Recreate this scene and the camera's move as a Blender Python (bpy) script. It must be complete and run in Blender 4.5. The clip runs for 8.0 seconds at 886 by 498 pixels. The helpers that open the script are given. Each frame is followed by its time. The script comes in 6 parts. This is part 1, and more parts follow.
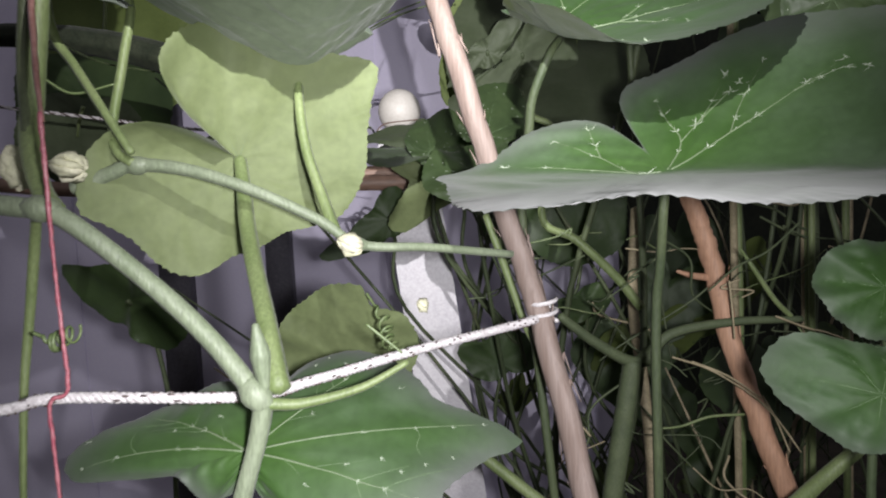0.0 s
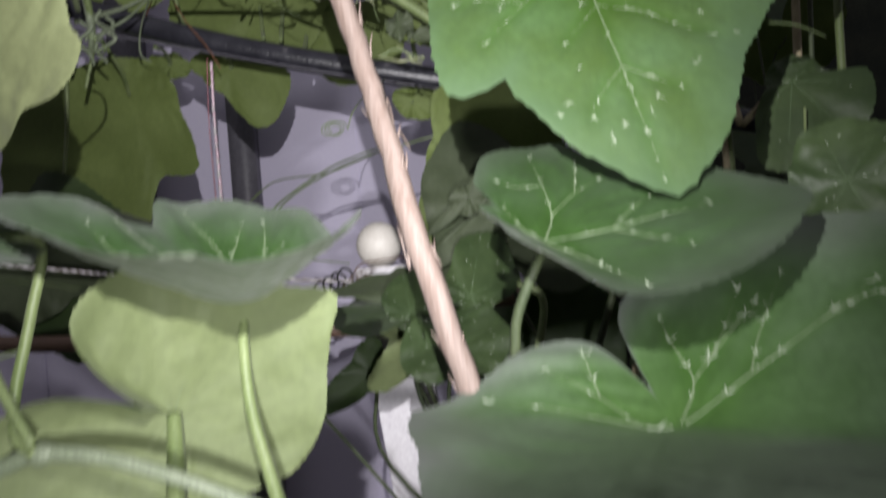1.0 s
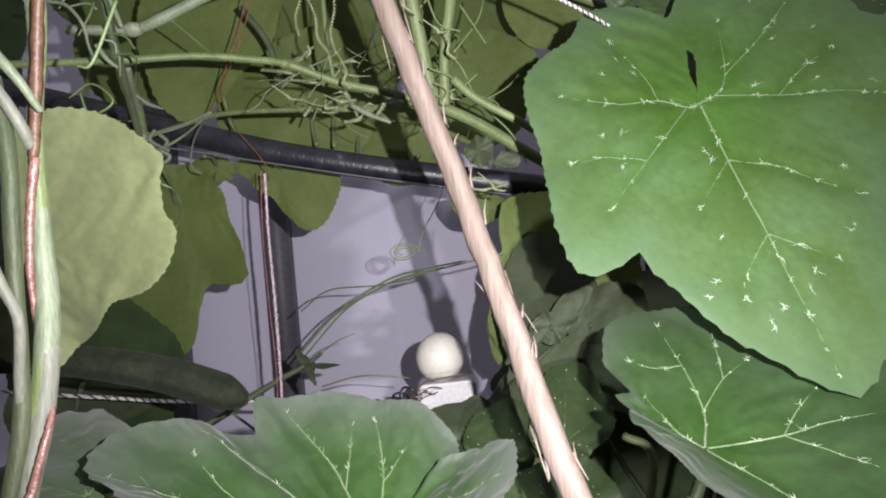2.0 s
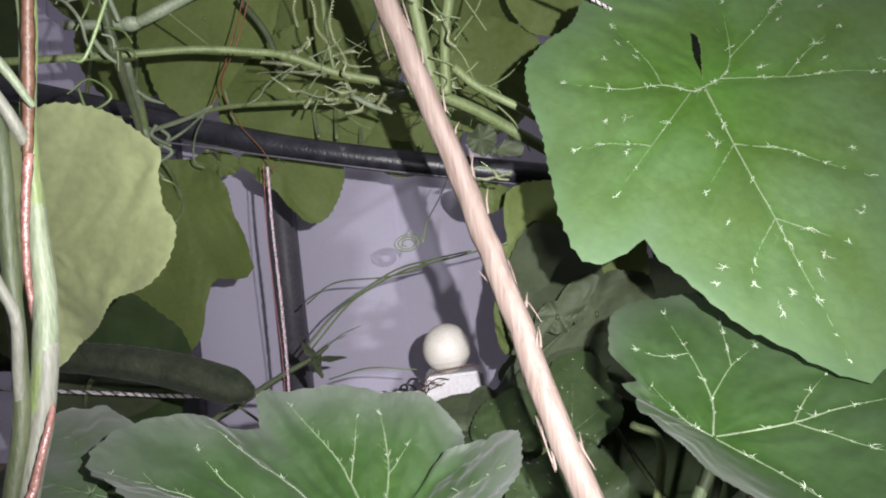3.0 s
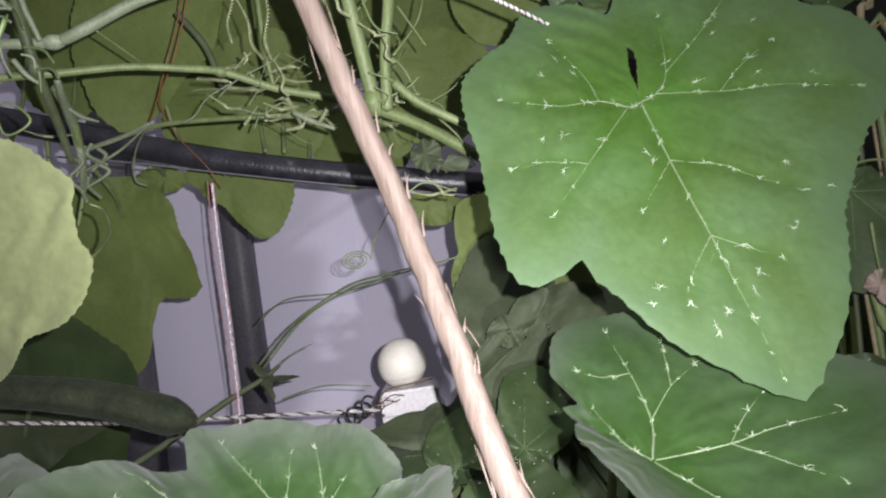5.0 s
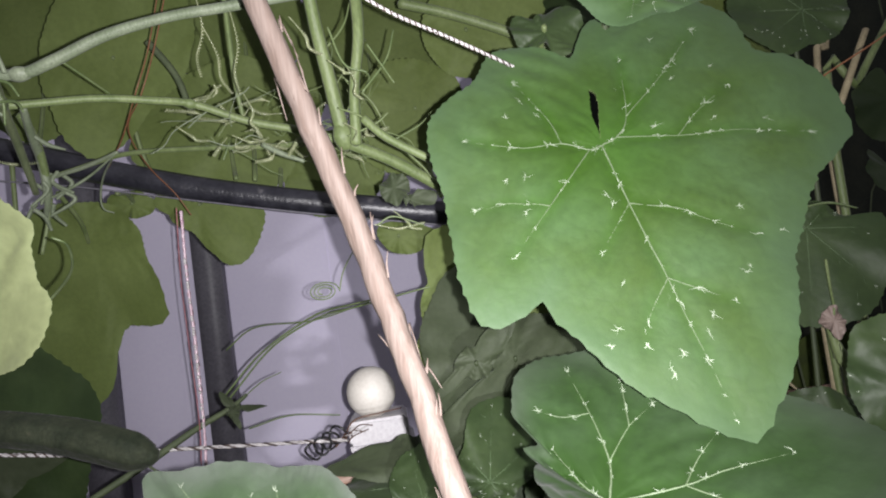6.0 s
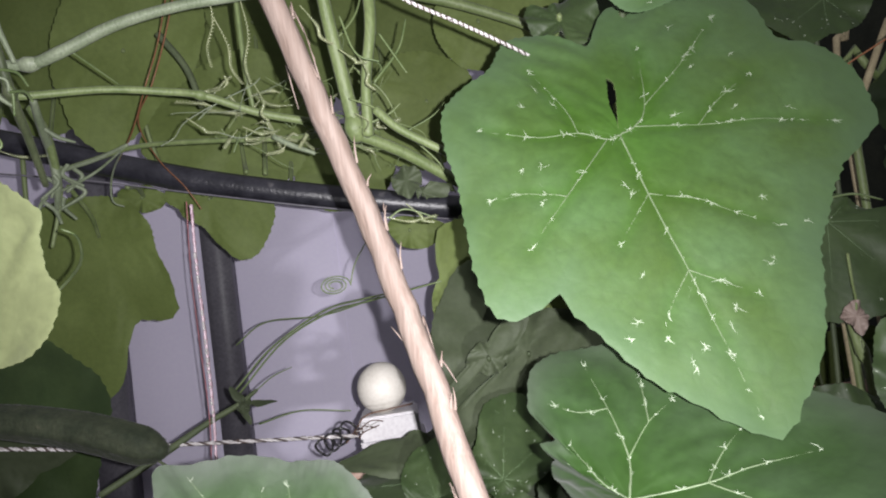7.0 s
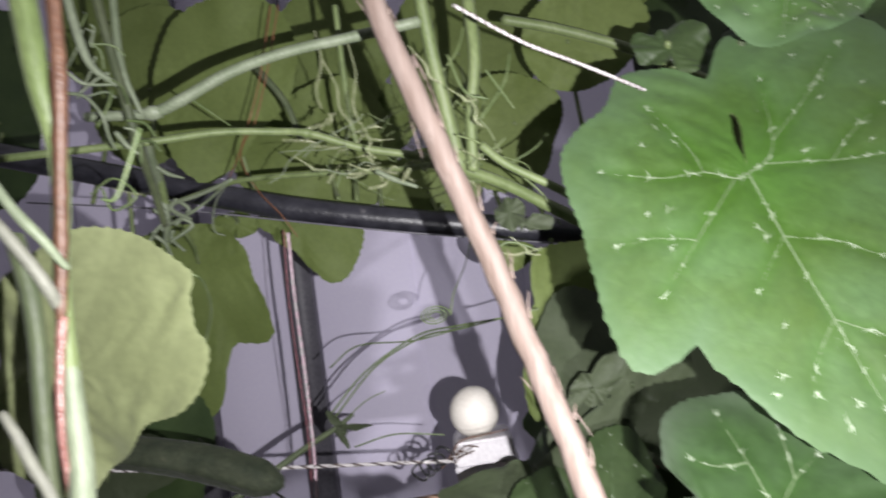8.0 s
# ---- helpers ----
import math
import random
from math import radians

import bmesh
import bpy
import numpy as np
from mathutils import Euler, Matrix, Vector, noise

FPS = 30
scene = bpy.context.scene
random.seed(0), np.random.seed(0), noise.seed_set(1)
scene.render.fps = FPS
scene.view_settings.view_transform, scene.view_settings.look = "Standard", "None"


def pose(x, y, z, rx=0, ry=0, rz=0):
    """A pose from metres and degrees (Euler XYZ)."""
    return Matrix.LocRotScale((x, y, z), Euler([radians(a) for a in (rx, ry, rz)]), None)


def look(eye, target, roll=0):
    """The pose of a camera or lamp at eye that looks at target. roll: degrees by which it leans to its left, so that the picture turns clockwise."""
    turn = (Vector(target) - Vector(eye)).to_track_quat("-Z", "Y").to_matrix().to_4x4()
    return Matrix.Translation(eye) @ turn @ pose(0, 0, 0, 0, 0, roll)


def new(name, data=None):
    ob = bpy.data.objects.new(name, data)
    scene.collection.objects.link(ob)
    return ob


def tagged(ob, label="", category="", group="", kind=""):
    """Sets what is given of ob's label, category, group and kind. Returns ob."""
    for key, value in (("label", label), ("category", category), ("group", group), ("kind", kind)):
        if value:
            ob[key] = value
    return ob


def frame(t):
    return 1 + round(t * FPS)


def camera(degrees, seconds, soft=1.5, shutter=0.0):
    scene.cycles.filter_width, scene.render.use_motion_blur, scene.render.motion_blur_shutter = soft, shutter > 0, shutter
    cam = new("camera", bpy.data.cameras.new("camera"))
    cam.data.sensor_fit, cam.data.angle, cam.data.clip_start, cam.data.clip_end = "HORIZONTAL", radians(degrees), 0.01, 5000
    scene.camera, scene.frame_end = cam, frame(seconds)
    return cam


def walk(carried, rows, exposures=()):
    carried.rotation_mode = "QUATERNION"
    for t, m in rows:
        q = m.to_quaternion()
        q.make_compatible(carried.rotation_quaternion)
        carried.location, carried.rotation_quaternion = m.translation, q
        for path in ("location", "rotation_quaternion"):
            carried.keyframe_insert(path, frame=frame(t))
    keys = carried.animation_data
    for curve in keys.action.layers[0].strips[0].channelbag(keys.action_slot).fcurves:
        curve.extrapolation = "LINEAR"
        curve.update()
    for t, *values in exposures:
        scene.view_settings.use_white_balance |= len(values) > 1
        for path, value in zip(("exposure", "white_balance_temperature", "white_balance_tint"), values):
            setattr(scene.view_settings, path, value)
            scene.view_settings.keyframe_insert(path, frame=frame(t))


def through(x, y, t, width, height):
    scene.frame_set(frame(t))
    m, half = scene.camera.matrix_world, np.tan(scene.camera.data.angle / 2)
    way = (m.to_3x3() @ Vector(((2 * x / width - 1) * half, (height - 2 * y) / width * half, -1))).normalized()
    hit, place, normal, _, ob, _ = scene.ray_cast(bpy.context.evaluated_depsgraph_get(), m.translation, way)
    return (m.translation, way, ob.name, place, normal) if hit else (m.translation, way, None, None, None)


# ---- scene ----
cam = camera(68.6, 8.0, soft=2.0, shutter=0.5)
METRES, EYE, TILT, LEAN, TURN = 0.5, 1.0, -4.0, 3.0, 0.0
ROWS = [
    (0.0, 0.0, 0.0, 0.0, 0.0, 0.0, -0.0),
    (0.5, 0.0219, 0.0624, 0.0544, -0.47, 1.17, 0.77),
    (1.0, 0.0352, 0.1428, 0.2804, -0.46, 4.94, 1.83),
    (1.5, -0.0438, 0.2147, 0.472, -3.93, 8.69, 1.64),
    (2.0, -0.138, 0.2278, 0.5268, 0.11, 8.29, 2.95),
    (3.5, -0.1262, 0.2427, 0.5239, 0.88, 7.42, 3.89),
    (4.0, -0.1198, 0.2468, 0.5197, 1.0, 7.4, 3.77),
    (4.5, -0.0983, 0.265, 0.5344, -0.07, 7.1, 4.9),
    (6.0, -0.0587, 0.2392, 0.5893, -3.85, 8.87, 5.53),
    (6.5, -0.0542, 0.2545, 0.5851, -3.95, 8.47, 5.67),
    (7.0, -0.0665, 0.2624, 0.5833, -3.1, 8.76, 5.33),
    (7.5, -0.0788, 0.2632, 0.5992, -1.64, 9.16, 6.44),
    (8.0, -0.1652, 0.2565, 0.6646, 1.89, 9.23, 5.25),
]
EXPOSURES = [(0.0, -0.25), (0.5, -0.3), (1.0, -0.35), (1.5, -0.2), (2.0, -0.11), (4.5, -0.11), (7.5, -0.07), (8.0, 0.1)]
walk(cam, [(t, pose(0, 0, EYE, TILT, LEAN, TURN) @ pose(METRES * x, METRES * y, METRES * z, 90 + pitch, roll, yaw)) for t, x, y, z, yaw, pitch, roll in ROWS], EXPOSURES)

# ---- light: a small hand lamp beside the viewer, fixed near the pipe; a second fixed lamp added where its way starts, to fill the low leaves; and an even grey sky ----
# even grey ambient, raised to fill the parts the lamps leave dark
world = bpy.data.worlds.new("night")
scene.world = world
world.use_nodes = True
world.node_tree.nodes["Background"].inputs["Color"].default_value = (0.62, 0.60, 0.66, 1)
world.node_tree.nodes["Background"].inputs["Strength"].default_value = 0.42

lamp_data = bpy.data.lights.new("hand_lamp", "SPOT")
lamp_data.energy, lamp_data.shadow_soft_size = 51.0, 0.003
lamp_data.spot_size, lamp_data.spot_blend = radians(117), 1.0
lamp_data.color = (1.0, 0.975, 0.995)
lamp = new("hand_lamp", lamp_data)
lamp.matrix_world = look((0.003, 0.140, 1.284), (0.0, 1.0, 1.41))
# added fill lamp: burns the whole time, though the carried lamp leaves this spot
low_data = bpy.data.lights.new("low_fill_lamp", "SPOT")
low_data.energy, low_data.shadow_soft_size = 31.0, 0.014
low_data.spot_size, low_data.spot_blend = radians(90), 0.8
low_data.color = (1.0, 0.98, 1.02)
low_lamp = new("low_fill_lamp", low_data)
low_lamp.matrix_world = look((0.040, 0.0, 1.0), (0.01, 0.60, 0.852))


# ---- materials ----
def material(name):
    m = bpy.data.materials.new(name)
    m.use_nodes = True
    nt = m.node_tree
    return m, nt, nt.nodes["Principled BSDF"]


def mottled(name, a, b, scale=30.0, rough=0.6, bump=0.15, fine=400.0, stretch=(1, 1, 1), metal=0.0, sheen=0.0, through=0.0, through_col=None, spec=0.5, grain=0.45, net=0.0, c=None, pigment=None, down=None):
    """Two or three base colours broken up by coarse and fine noise, with relief."""
    m, nt, bs = material(name)
    N, K = nt.nodes, nt.links
    co = N.new("ShaderNodeTexCoord")
    info = N.new("ShaderNodeObjectInfo")
    shift = N.new("ShaderNodeVectorMath"); shift.operation = "ADD"
    mp = N.new("ShaderNodeMapping")
    mp.inputs["Scale"].default_value = stretch
    K.new(co.outputs["Object"], mp.inputs["Vector"])
    K.new(mp.outputs[0], shift.inputs[0])
    K.new(info.outputs["Random"], shift.inputs[1])
    n1 = N.new("ShaderNodeTexNoise"); n1.inputs["Scale"].default_value = scale; n1.inputs["Detail"].default_value = 5
    n2 = N.new("ShaderNodeTexNoise"); n2.inputs["Scale"].default_value = fine; n2.inputs["Detail"].default_value = 3
    for q in (n1, n2):
        K.new(shift.outputs[0], q.inputs["Vector"])
    r1 = N.new("ShaderNodeValToRGB")
    r1.color_ramp.elements[0].position, r1.color_ramp.elements[1].position = 0.32, 0.68
    r1.color_ramp.elements[0].color, r1.color_ramp.elements[1].color = (*a, 1), (*b, 1)
    if c:
        e = r1.color_ramp.elements.new(0.74)
        e.color = (*c, 1)
    K.new(n1.outputs["Fac"], r1.inputs[0])
    mx = N.new("ShaderNodeMix"); mx.data_type = "RGBA"; mx.blend_type = "OVERLAY"
    mx.inputs[0].default_value = grain
    K.new(r1.outputs[0], mx.inputs[6])
    K.new(n2.outputs["Fac"], mx.inputs[7])
    K.new(mx.outputs[2], bs.inputs["Base Color"])
    bs.inputs["Roughness"].default_value = rough
    bs.inputs["Metallic"].default_value = metal
    bs.inputs["Specular IOR Level"].default_value = spec
    if sheen:
        bs.inputs["Sheen Weight"].default_value = sheen
        bs.inputs["Sheen Roughness"].default_value = 0.45
    bp = N.new("ShaderNodeBump"); bp.inputs["Strength"].default_value = bump; bp.inputs["Distance"].default_value = 0.002
    ad = N.new("ShaderNodeMath"); ad.operation = "MULTIPLY_ADD"; ad.inputs[1].default_value = 0.5
    K.new(n2.outputs["Fac"], ad.inputs[0]); K.new(n1.outputs["Fac"], ad.inputs[2])
    K.new(ad.outputs[0], bp.inputs["Height"])
    if net:
        vo = N.new("ShaderNodeTexVoronoi"); vo.feature = "DISTANCE_TO_EDGE"; vo.inputs["Scale"].default_value = net
        wob = N.new("ShaderNodeMix"); wob.data_type = "VECTOR"; wob.inputs[0].default_value = 0.02
        K.new(shift.outputs[0], wob.inputs[4]); K.new(n1.outputs["Color"], wob.inputs[5])
        K.new(wob.outputs[1], vo.inputs["Vector"])
        sm = N.new("ShaderNodeMapRange"); sm.inputs[2].default_value = 0.25
        K.new(vo.outputs["Distance"], sm.inputs[0])
        ad2 = N.new("ShaderNodeMath"); ad2.operation = "MULTIPLY_ADD"; ad2.inputs[1].default_value = 0.18
        K.new(sm.outputs[0], ad2.inputs[0]); K.new(ad.outputs[0], ad2.inputs[2])
        K.new(ad2.outputs[0], bp.inputs["Height"])
        tone = N.new("ShaderNodeMix"); tone.data_type = "RGBA"; tone.blend_type = "MULTIPLY"; tone.inputs[0].default_value = 0.16
        tr_ = N.new("ShaderNodeMapRange"); tr_.inputs[2].default_value = 0.12; tr_.inputs[3].default_value = 0.7; tr_.inputs[4].default_value = 1.0
        K.new(vo.outputs["Distance"], tr_.inputs[0])
        K.new(mx.outputs[2], tone.inputs[6]); K.new(tr_.outputs[0], tone.inputs[7])
        K.new(tone.outputs[2], bs.inputs["Base Color"])
    if pigment:
        # deeper green round the leaf's middle and along its main ribs
        at_ = N.new("ShaderNodeAttribute"); at_.attribute_name = "pigment"
        deep = N.new("ShaderNodeMix"); deep.data_type = "RGBA"; deep.blend_type = "MULTIPLY"
        src = bs.inputs["Base Color"].links[0].from_socket
        K.new(at_.outputs["Fac"], deep.inputs[0]); K.new(src, deep.inputs[6])
        deep.inputs[7].default_value = (*pigment, 1)
        K.new(deep.outputs[2], bs.inputs["Base Color"])
    if down:
        # pale down thickening towards the margin in patches
        rim_ = N.new("ShaderNodeAttribute"); rim_.attribute_name = "margin"
        patch = N.new("ShaderNodeMath"); patch.operation = "MULTIPLY"; patch.use_clamp = True
        K.new(rim_.outputs["Fac"], patch.inputs[0]); K.new(n1.outputs["Fac"], patch.inputs[1])
        soft = N.new("ShaderNodeMix"); soft.data_type = "RGBA"
        src = bs.inputs["Base Color"].links[0].from_socket
        K.new(patch.outputs[0], soft.inputs[0]); K.new(src, soft.inputs[6])
        soft.inputs[7].default_value = (*down, 1)
        K.new(soft.outputs[2], bs.inputs["Base Color"])
    K.new(bp.outputs[0], bs.inputs["Normal"])
    if through:
        tr = N.new("ShaderNodeBsdfTranslucent")
        tr.inputs["Color"].default_value = (*(through_col or b), 1)
        ms = N.new("ShaderNodeMixShader"); ms.inputs[0].default_value = through
        K.new(bs.outputs[0], ms.inputs[1]); K.new(tr.outputs[0], ms.inputs[2])
        K.new(ms.outputs[0], N["Material Output"].inputs["Surface"])
    return m


LEAF_TOP = mottled("leaf_top", (0.058, 0.106, 0.023), (0.077, 0.140, 0.052), 17, 0.55, 0.25, 150, sheen=0.08, grain=0.22, net=75, through=0.3, through_col=(0.16, 0.30, 0.06), pigment=(0.62, 0.84, 0.28), down=(0.074, 0.128, 0.060))
LEAF_DOWNY = mottled("leaf_top_downy", (0.027, 0.058, 0.015), (0.042, 0.078, 0.031), 19, 0.6, 0.18, 150, sheen=0.07, grain=0.22, net=75, through=0.3, through_col=(0.12, 0.26, 0.05), pigment=(0.75, 0.95, 0.45), spec=0.3, down=(0.060, 0.078, 0.054))
LEAF_CUP = mottled("leaf_top_funnel", (0.025, 0.056, 0.014), (0.043, 0.080, 0.031), 26, 0.6, 0.4, 150, sheen=0.12, grain=0.22, net=75, through=0.3, through_col=(0.12, 0.26, 0.05), pigment=(0.8, 1.0, 0.5), spec=0.3, down=(0.110, 0.124, 0.108))
LEAF_PALE = mottled("leaf_underside_downy", (0.168, 0.212, 0.132), (0.216, 0.262, 0.176), 16, 0.7, 0.22, 150, sheen=0.25, grain=0.22, net=60, through=0.25, through_col=(0.16, 0.28, 0.08))
LEAF_LEVEL = mottled("leaf_top_level", (0.043, 0.086, 0.026), (0.070, 0.117, 0.054), 19, 0.6, 0.18, 150, sheen=0.17, grain=0.22, net=75, through=0.3, through_col=(0.12, 0.26, 0.05), pigment=(0.75, 0.95, 0.45), spec=0.3, down=(0.115, 0.122, 0.115))
VEIN_SOFT = mottled("leaf_vein_soft", (0.055, 0.082, 0.042), (0.080, 0.108, 0.064), 60, 0.6, 0.2, 600)
LEAF_GREY = mottled("leaf_top_grey_down", (0.046, 0.070, 0.034), (0.092, 0.106, 0.092), 34, 0.7, 0.18, 150, sheen=0.2, grain=0.25, net=75, through=0.3, through_col=(0.12, 0.22, 0.08), pigment=(0.6, 0.95, 0.4), down=(0.120, 0.130, 0.118))
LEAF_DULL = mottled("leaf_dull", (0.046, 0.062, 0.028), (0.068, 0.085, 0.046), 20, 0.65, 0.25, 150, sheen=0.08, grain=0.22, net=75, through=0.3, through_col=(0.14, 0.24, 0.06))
LEAF_SIDE = mottled("leaf_fine_vein", (0.088, 0.142, 0.058), (0.118, 0.178, 0.088), 60, 0.6, 0.2, 600)
LEAF_RIB = mottled("leaf_side_rib", (0.070, 0.115, 0.050), (0.095, 0.145, 0.065), 60, 0.6, 0.2, 600)
# darker leaf green; on the low leaf before the wall it stands for shade
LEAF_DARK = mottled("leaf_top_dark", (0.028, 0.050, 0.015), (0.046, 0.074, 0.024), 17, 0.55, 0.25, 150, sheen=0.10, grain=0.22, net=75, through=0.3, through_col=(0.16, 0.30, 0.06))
LEAF_UNDER = mottled("leaf_underside", (0.124, 0.156, 0.062), (0.164, 0.200, 0.086), 12, 0.7, 0.22, 150, sheen=0.16, grain=0.22, net=60, through=0.3, through_col=(0.16, 0.30, 0.06))
LEAF_BACK = mottled("leaf_pale_back", (0.160, 0.182, 0.082), (0.206, 0.232, 0.112), 12, 0.7, 0.22, 150, sheen=0.16, grain=0.22, net=60, through=0.3, through_col=(0.16, 0.30, 0.06))
LEAF_FAR = mottled("leaf_far", (0.116, 0.156, 0.036), (0.154, 0.202, 0.056), 12, 0.7, 0.22, 150, sheen=0.10, grain=0.22, net=60, through=0.3, through_col=(0.16, 0.30, 0.06))
VEIN = mottled("leaf_vein", (0.090, 0.130, 0.062), (0.130, 0.170, 0.096), 60, 0.6, 0.2, 600)
VEIN_FAINT = mottled("leaf_vein_faint", (0.10, 0.15, 0.055), (0.13, 0.18, 0.075), 60, 0.6, 0.2, 600)
SILVER = mottled("leaf_silver_mark", (0.22, 0.265, 0.185), (0.32, 0.365, 0.28), 80, 0.6, 0.2, 700)
STEM = mottled("vine_stem", (0.092, 0.128, 0.042), (0.150, 0.188, 0.078), 40, 0.55, 0.5, 500, (1, 1, 0.25), sheen=0.06)
STEM_PALE = mottled("pale_vine_stem", (0.115, 0.145, 0.085), (0.185, 0.215, 0.145), 40, 0.55, 0.5, 500, (1, 1, 0.25), sheen=0.06)
STEM_WHITE = mottled("whitened_vine_stem", (0.13, 0.135, 0.105), (0.20, 0.20, 0.165), 40, 0.6, 0.4, 500, (1, 1, 0.25), sheen=0.06)
STEM_OLIVE = mottled("olive_vine_stem", (0.040, 0.054, 0.023), (0.072, 0.085, 0.042), 40, 0.6, 0.5, 500, (1, 1, 0.25), sheen=0.05)
# darker stem colour with shade put in, mostly for the dim growth
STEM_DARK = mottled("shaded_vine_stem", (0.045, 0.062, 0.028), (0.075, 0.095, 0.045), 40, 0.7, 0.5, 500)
# stalk colour darkened further so the low growth stays gloomy
STEM_DIM = mottled("rooted_leaf_stalk", (0.030, 0.044, 0.018), (0.058, 0.074, 0.032), 34, 0.65, 0.5, 500, (1, 1, 0.25), c=(0.085, 0.080, 0.045))
TENDRIL = mottled("tendril", (0.085, 0.125, 0.045), (0.135, 0.175, 0.075), 60, 0.45, 0.2, 500)
# lighter than the other tendrils: glints on the coils are put into the colour
COIL = mottled("pale_coiled_tendril", (0.18, 0.21, 0.11), (0.32, 0.34, 0.20), 90, 0.25, 0.2, 500, spec=0.8)
STRAW = mottled("dry_straw", (0.20, 0.17, 0.10), (0.32, 0.27, 0.17), 50, 0.7, 0.4, 400)
WOOD = mottled("peeled_stick_wood", (0.158, 0.114, 0.094), (0.210, 0.164, 0.142), 170, 0.65, 0.5, 520, (1, 1, 0.05), c=(0.132, 0.090, 0.072), grain=0.25)
WOOD_DARK = mottled("weathered_stick_wood", (0.30, 0.165, 0.10), (0.42, 0.25, 0.16), 30, 0.65, 0.7, 350, (1, 1, 0.12), c=(0.24, 0.13, 0.08))
BAMBOO = mottled("brown_cane", (0.20, 0.125, 0.09), (0.28, 0.18, 0.13), 16, 0.55, 0.3, 200, (0.2, 1, 1))
WALL = mottled("lilac_grey_wall", (0.705, 0.660, 0.825), (0.755, 0.706, 0.87), 2.2, 0.75, 0.25, 90, grain=0.12, c=(0.70, 0.655, 0.775))
POST_GREY = mottled("dark_grey_paint", (0.10, 0.095, 0.115), (0.135, 0.13, 0.15), 8, 0.5, 0.25, 160)
PIPE = mottled("black_plastic_pipe", (0.013, 0.013, 0.018), (0.030, 0.030, 0.038), 34, 0.36, 0.6, 220, c=(0.075, 0.072, 0.078))
WHITE_POST = mottled("white_painted_post", (0.60, 0.58, 0.61), (0.70, 0.68, 0.70), 9, 0.5, 0.3, 200)
BALL = mottled("cream_ball_paint", (0.52, 0.49, 0.44), (0.60, 0.57, 0.52), 22, 0.5, 0.3, 200, grain=0.15)
ROPE = mottled("white_reflective_cord", (0.40, 0.37, 0.37), (0.60, 0.58, 0.58), 220, 0.35, 0.5, 900)
ROPE_FLECK = mottled("dark_cord_fleck", (0.04, 0.03, 0.03), (0.10, 0.07, 0.06), 200, 0.5, 0.3, 800)
RED = mottled("red_foil_string", (0.26, 0.055, 0.080), (0.38, 0.15, 0.17), 160, 0.4, 0.3, 700, spec=0.5)
PINK = mottled("faded_red_string", (0.17, 0.068, 0.056), (0.28, 0.150, 0.130), 150, 0.35, 0.4, 700, spec=0.7)
RIBBON = mottled("pink_foil_ribbon", (0.46, 0.30, 0.36), (0.66, 0.52, 0.58), 140, 0.3, 0.6, 500, spec=0.8)
RUST = mottled("rust_red_string", (0.13, 0.05, 0.022), (0.20, 0.085, 0.04), 120, 0.5, 0.3, 600)
BROWN_STRING = mottled("brown_red_string", (0.075, 0.034, 0.020), (0.120, 0.062, 0.038), 120, 0.5, 0.3, 600)
WIRE = mottled("black_wire", (0.012, 0.012, 0.014), (0.03, 0.03, 0.03), 60, 0.4, 0.2, 300)
# gourd skin darkened: the pale leaf's shadow is put into its colour
GOURD = mottled("green_gourd_skin", (0.011, 0.016, 0.008), (0.024, 0.029, 0.016), 60, 0.8, 1.0, 260, sheen=0.06, spec=0.25, c=(0.038, 0.040, 0.024))
SOIL = mottled("dark_garden_soil", (0.020, 0.016, 0.011), (0.045, 0.035, 0.024), 14, 0.9, 1.0, 120)
BACKDROP = mottled("dark_backdrop", (0.010, 0.014, 0.008), (0.022, 0.026, 0.014), 9, 0.9, 1.0, 60)
PETAL = mottled("withered_petal", (0.42, 0.42, 0.28), (0.60, 0.58, 0.44), 50, 0.7, 0.5, 300)


# ---- helpers for meshes ----
def thing(name, at, label, category, group="", kind=""):
    e = new(name)
    e.empty_display_size = 0.02
    e.location = at
    return tagged(e, label, category, group, kind)


def part(name, verts, faces, mats, parent, label="", index=None, smooth=True):
    """One mesh object under a thing, its vertices given in the world."""
    me = bpy.data.meshes.new(name)
    o = Vector(parent.matrix_world.translation) if parent else Vector()
    if parent:
        o = Vector(parent.location) if not parent.parent else Vector(parent.parent.location)
    me.from_pydata([tuple(Vector(v) - o) for v in verts], [], faces)
    for m in (mats if isinstance(mats, (list, tuple)) else [mats]):
        me.materials.append(m)
    if index is not None:
        me.polygons.foreach_set("material_index", index)
    me.polygons.foreach_set("use_smooth", [smooth] * len(me.polygons))
    me.update()
    ob = new(name, me)
    if parent:
        ob.parent = parent
    if label:
        tagged(ob, label)
    return ob


def spline(points, n):
    """Points along a smooth curve through the given ones."""
    p = [Vector(q) for q in points]
    if len(p) == 2:
        return [p[0].lerp(p[1], i / (n - 1)) for i in range(n)]
    p = [p[0] * 2 - p[1]] + p + [p[-1] * 2 - p[-2]]
    out = []
    for i in range(n):
        u = i / (n - 1) * (len(p) - 3)
        k = min(int(u), len(p) - 4)
        f = u - k
        a, b, c, d = p[k:k + 4]
        out.append(0.5 * (2 * b + (c - a) * f + (2 * a - 5 * b + 4 * c - d) * f * f + (3 * b - a - 3 * c + d) * f ** 3))
    return out


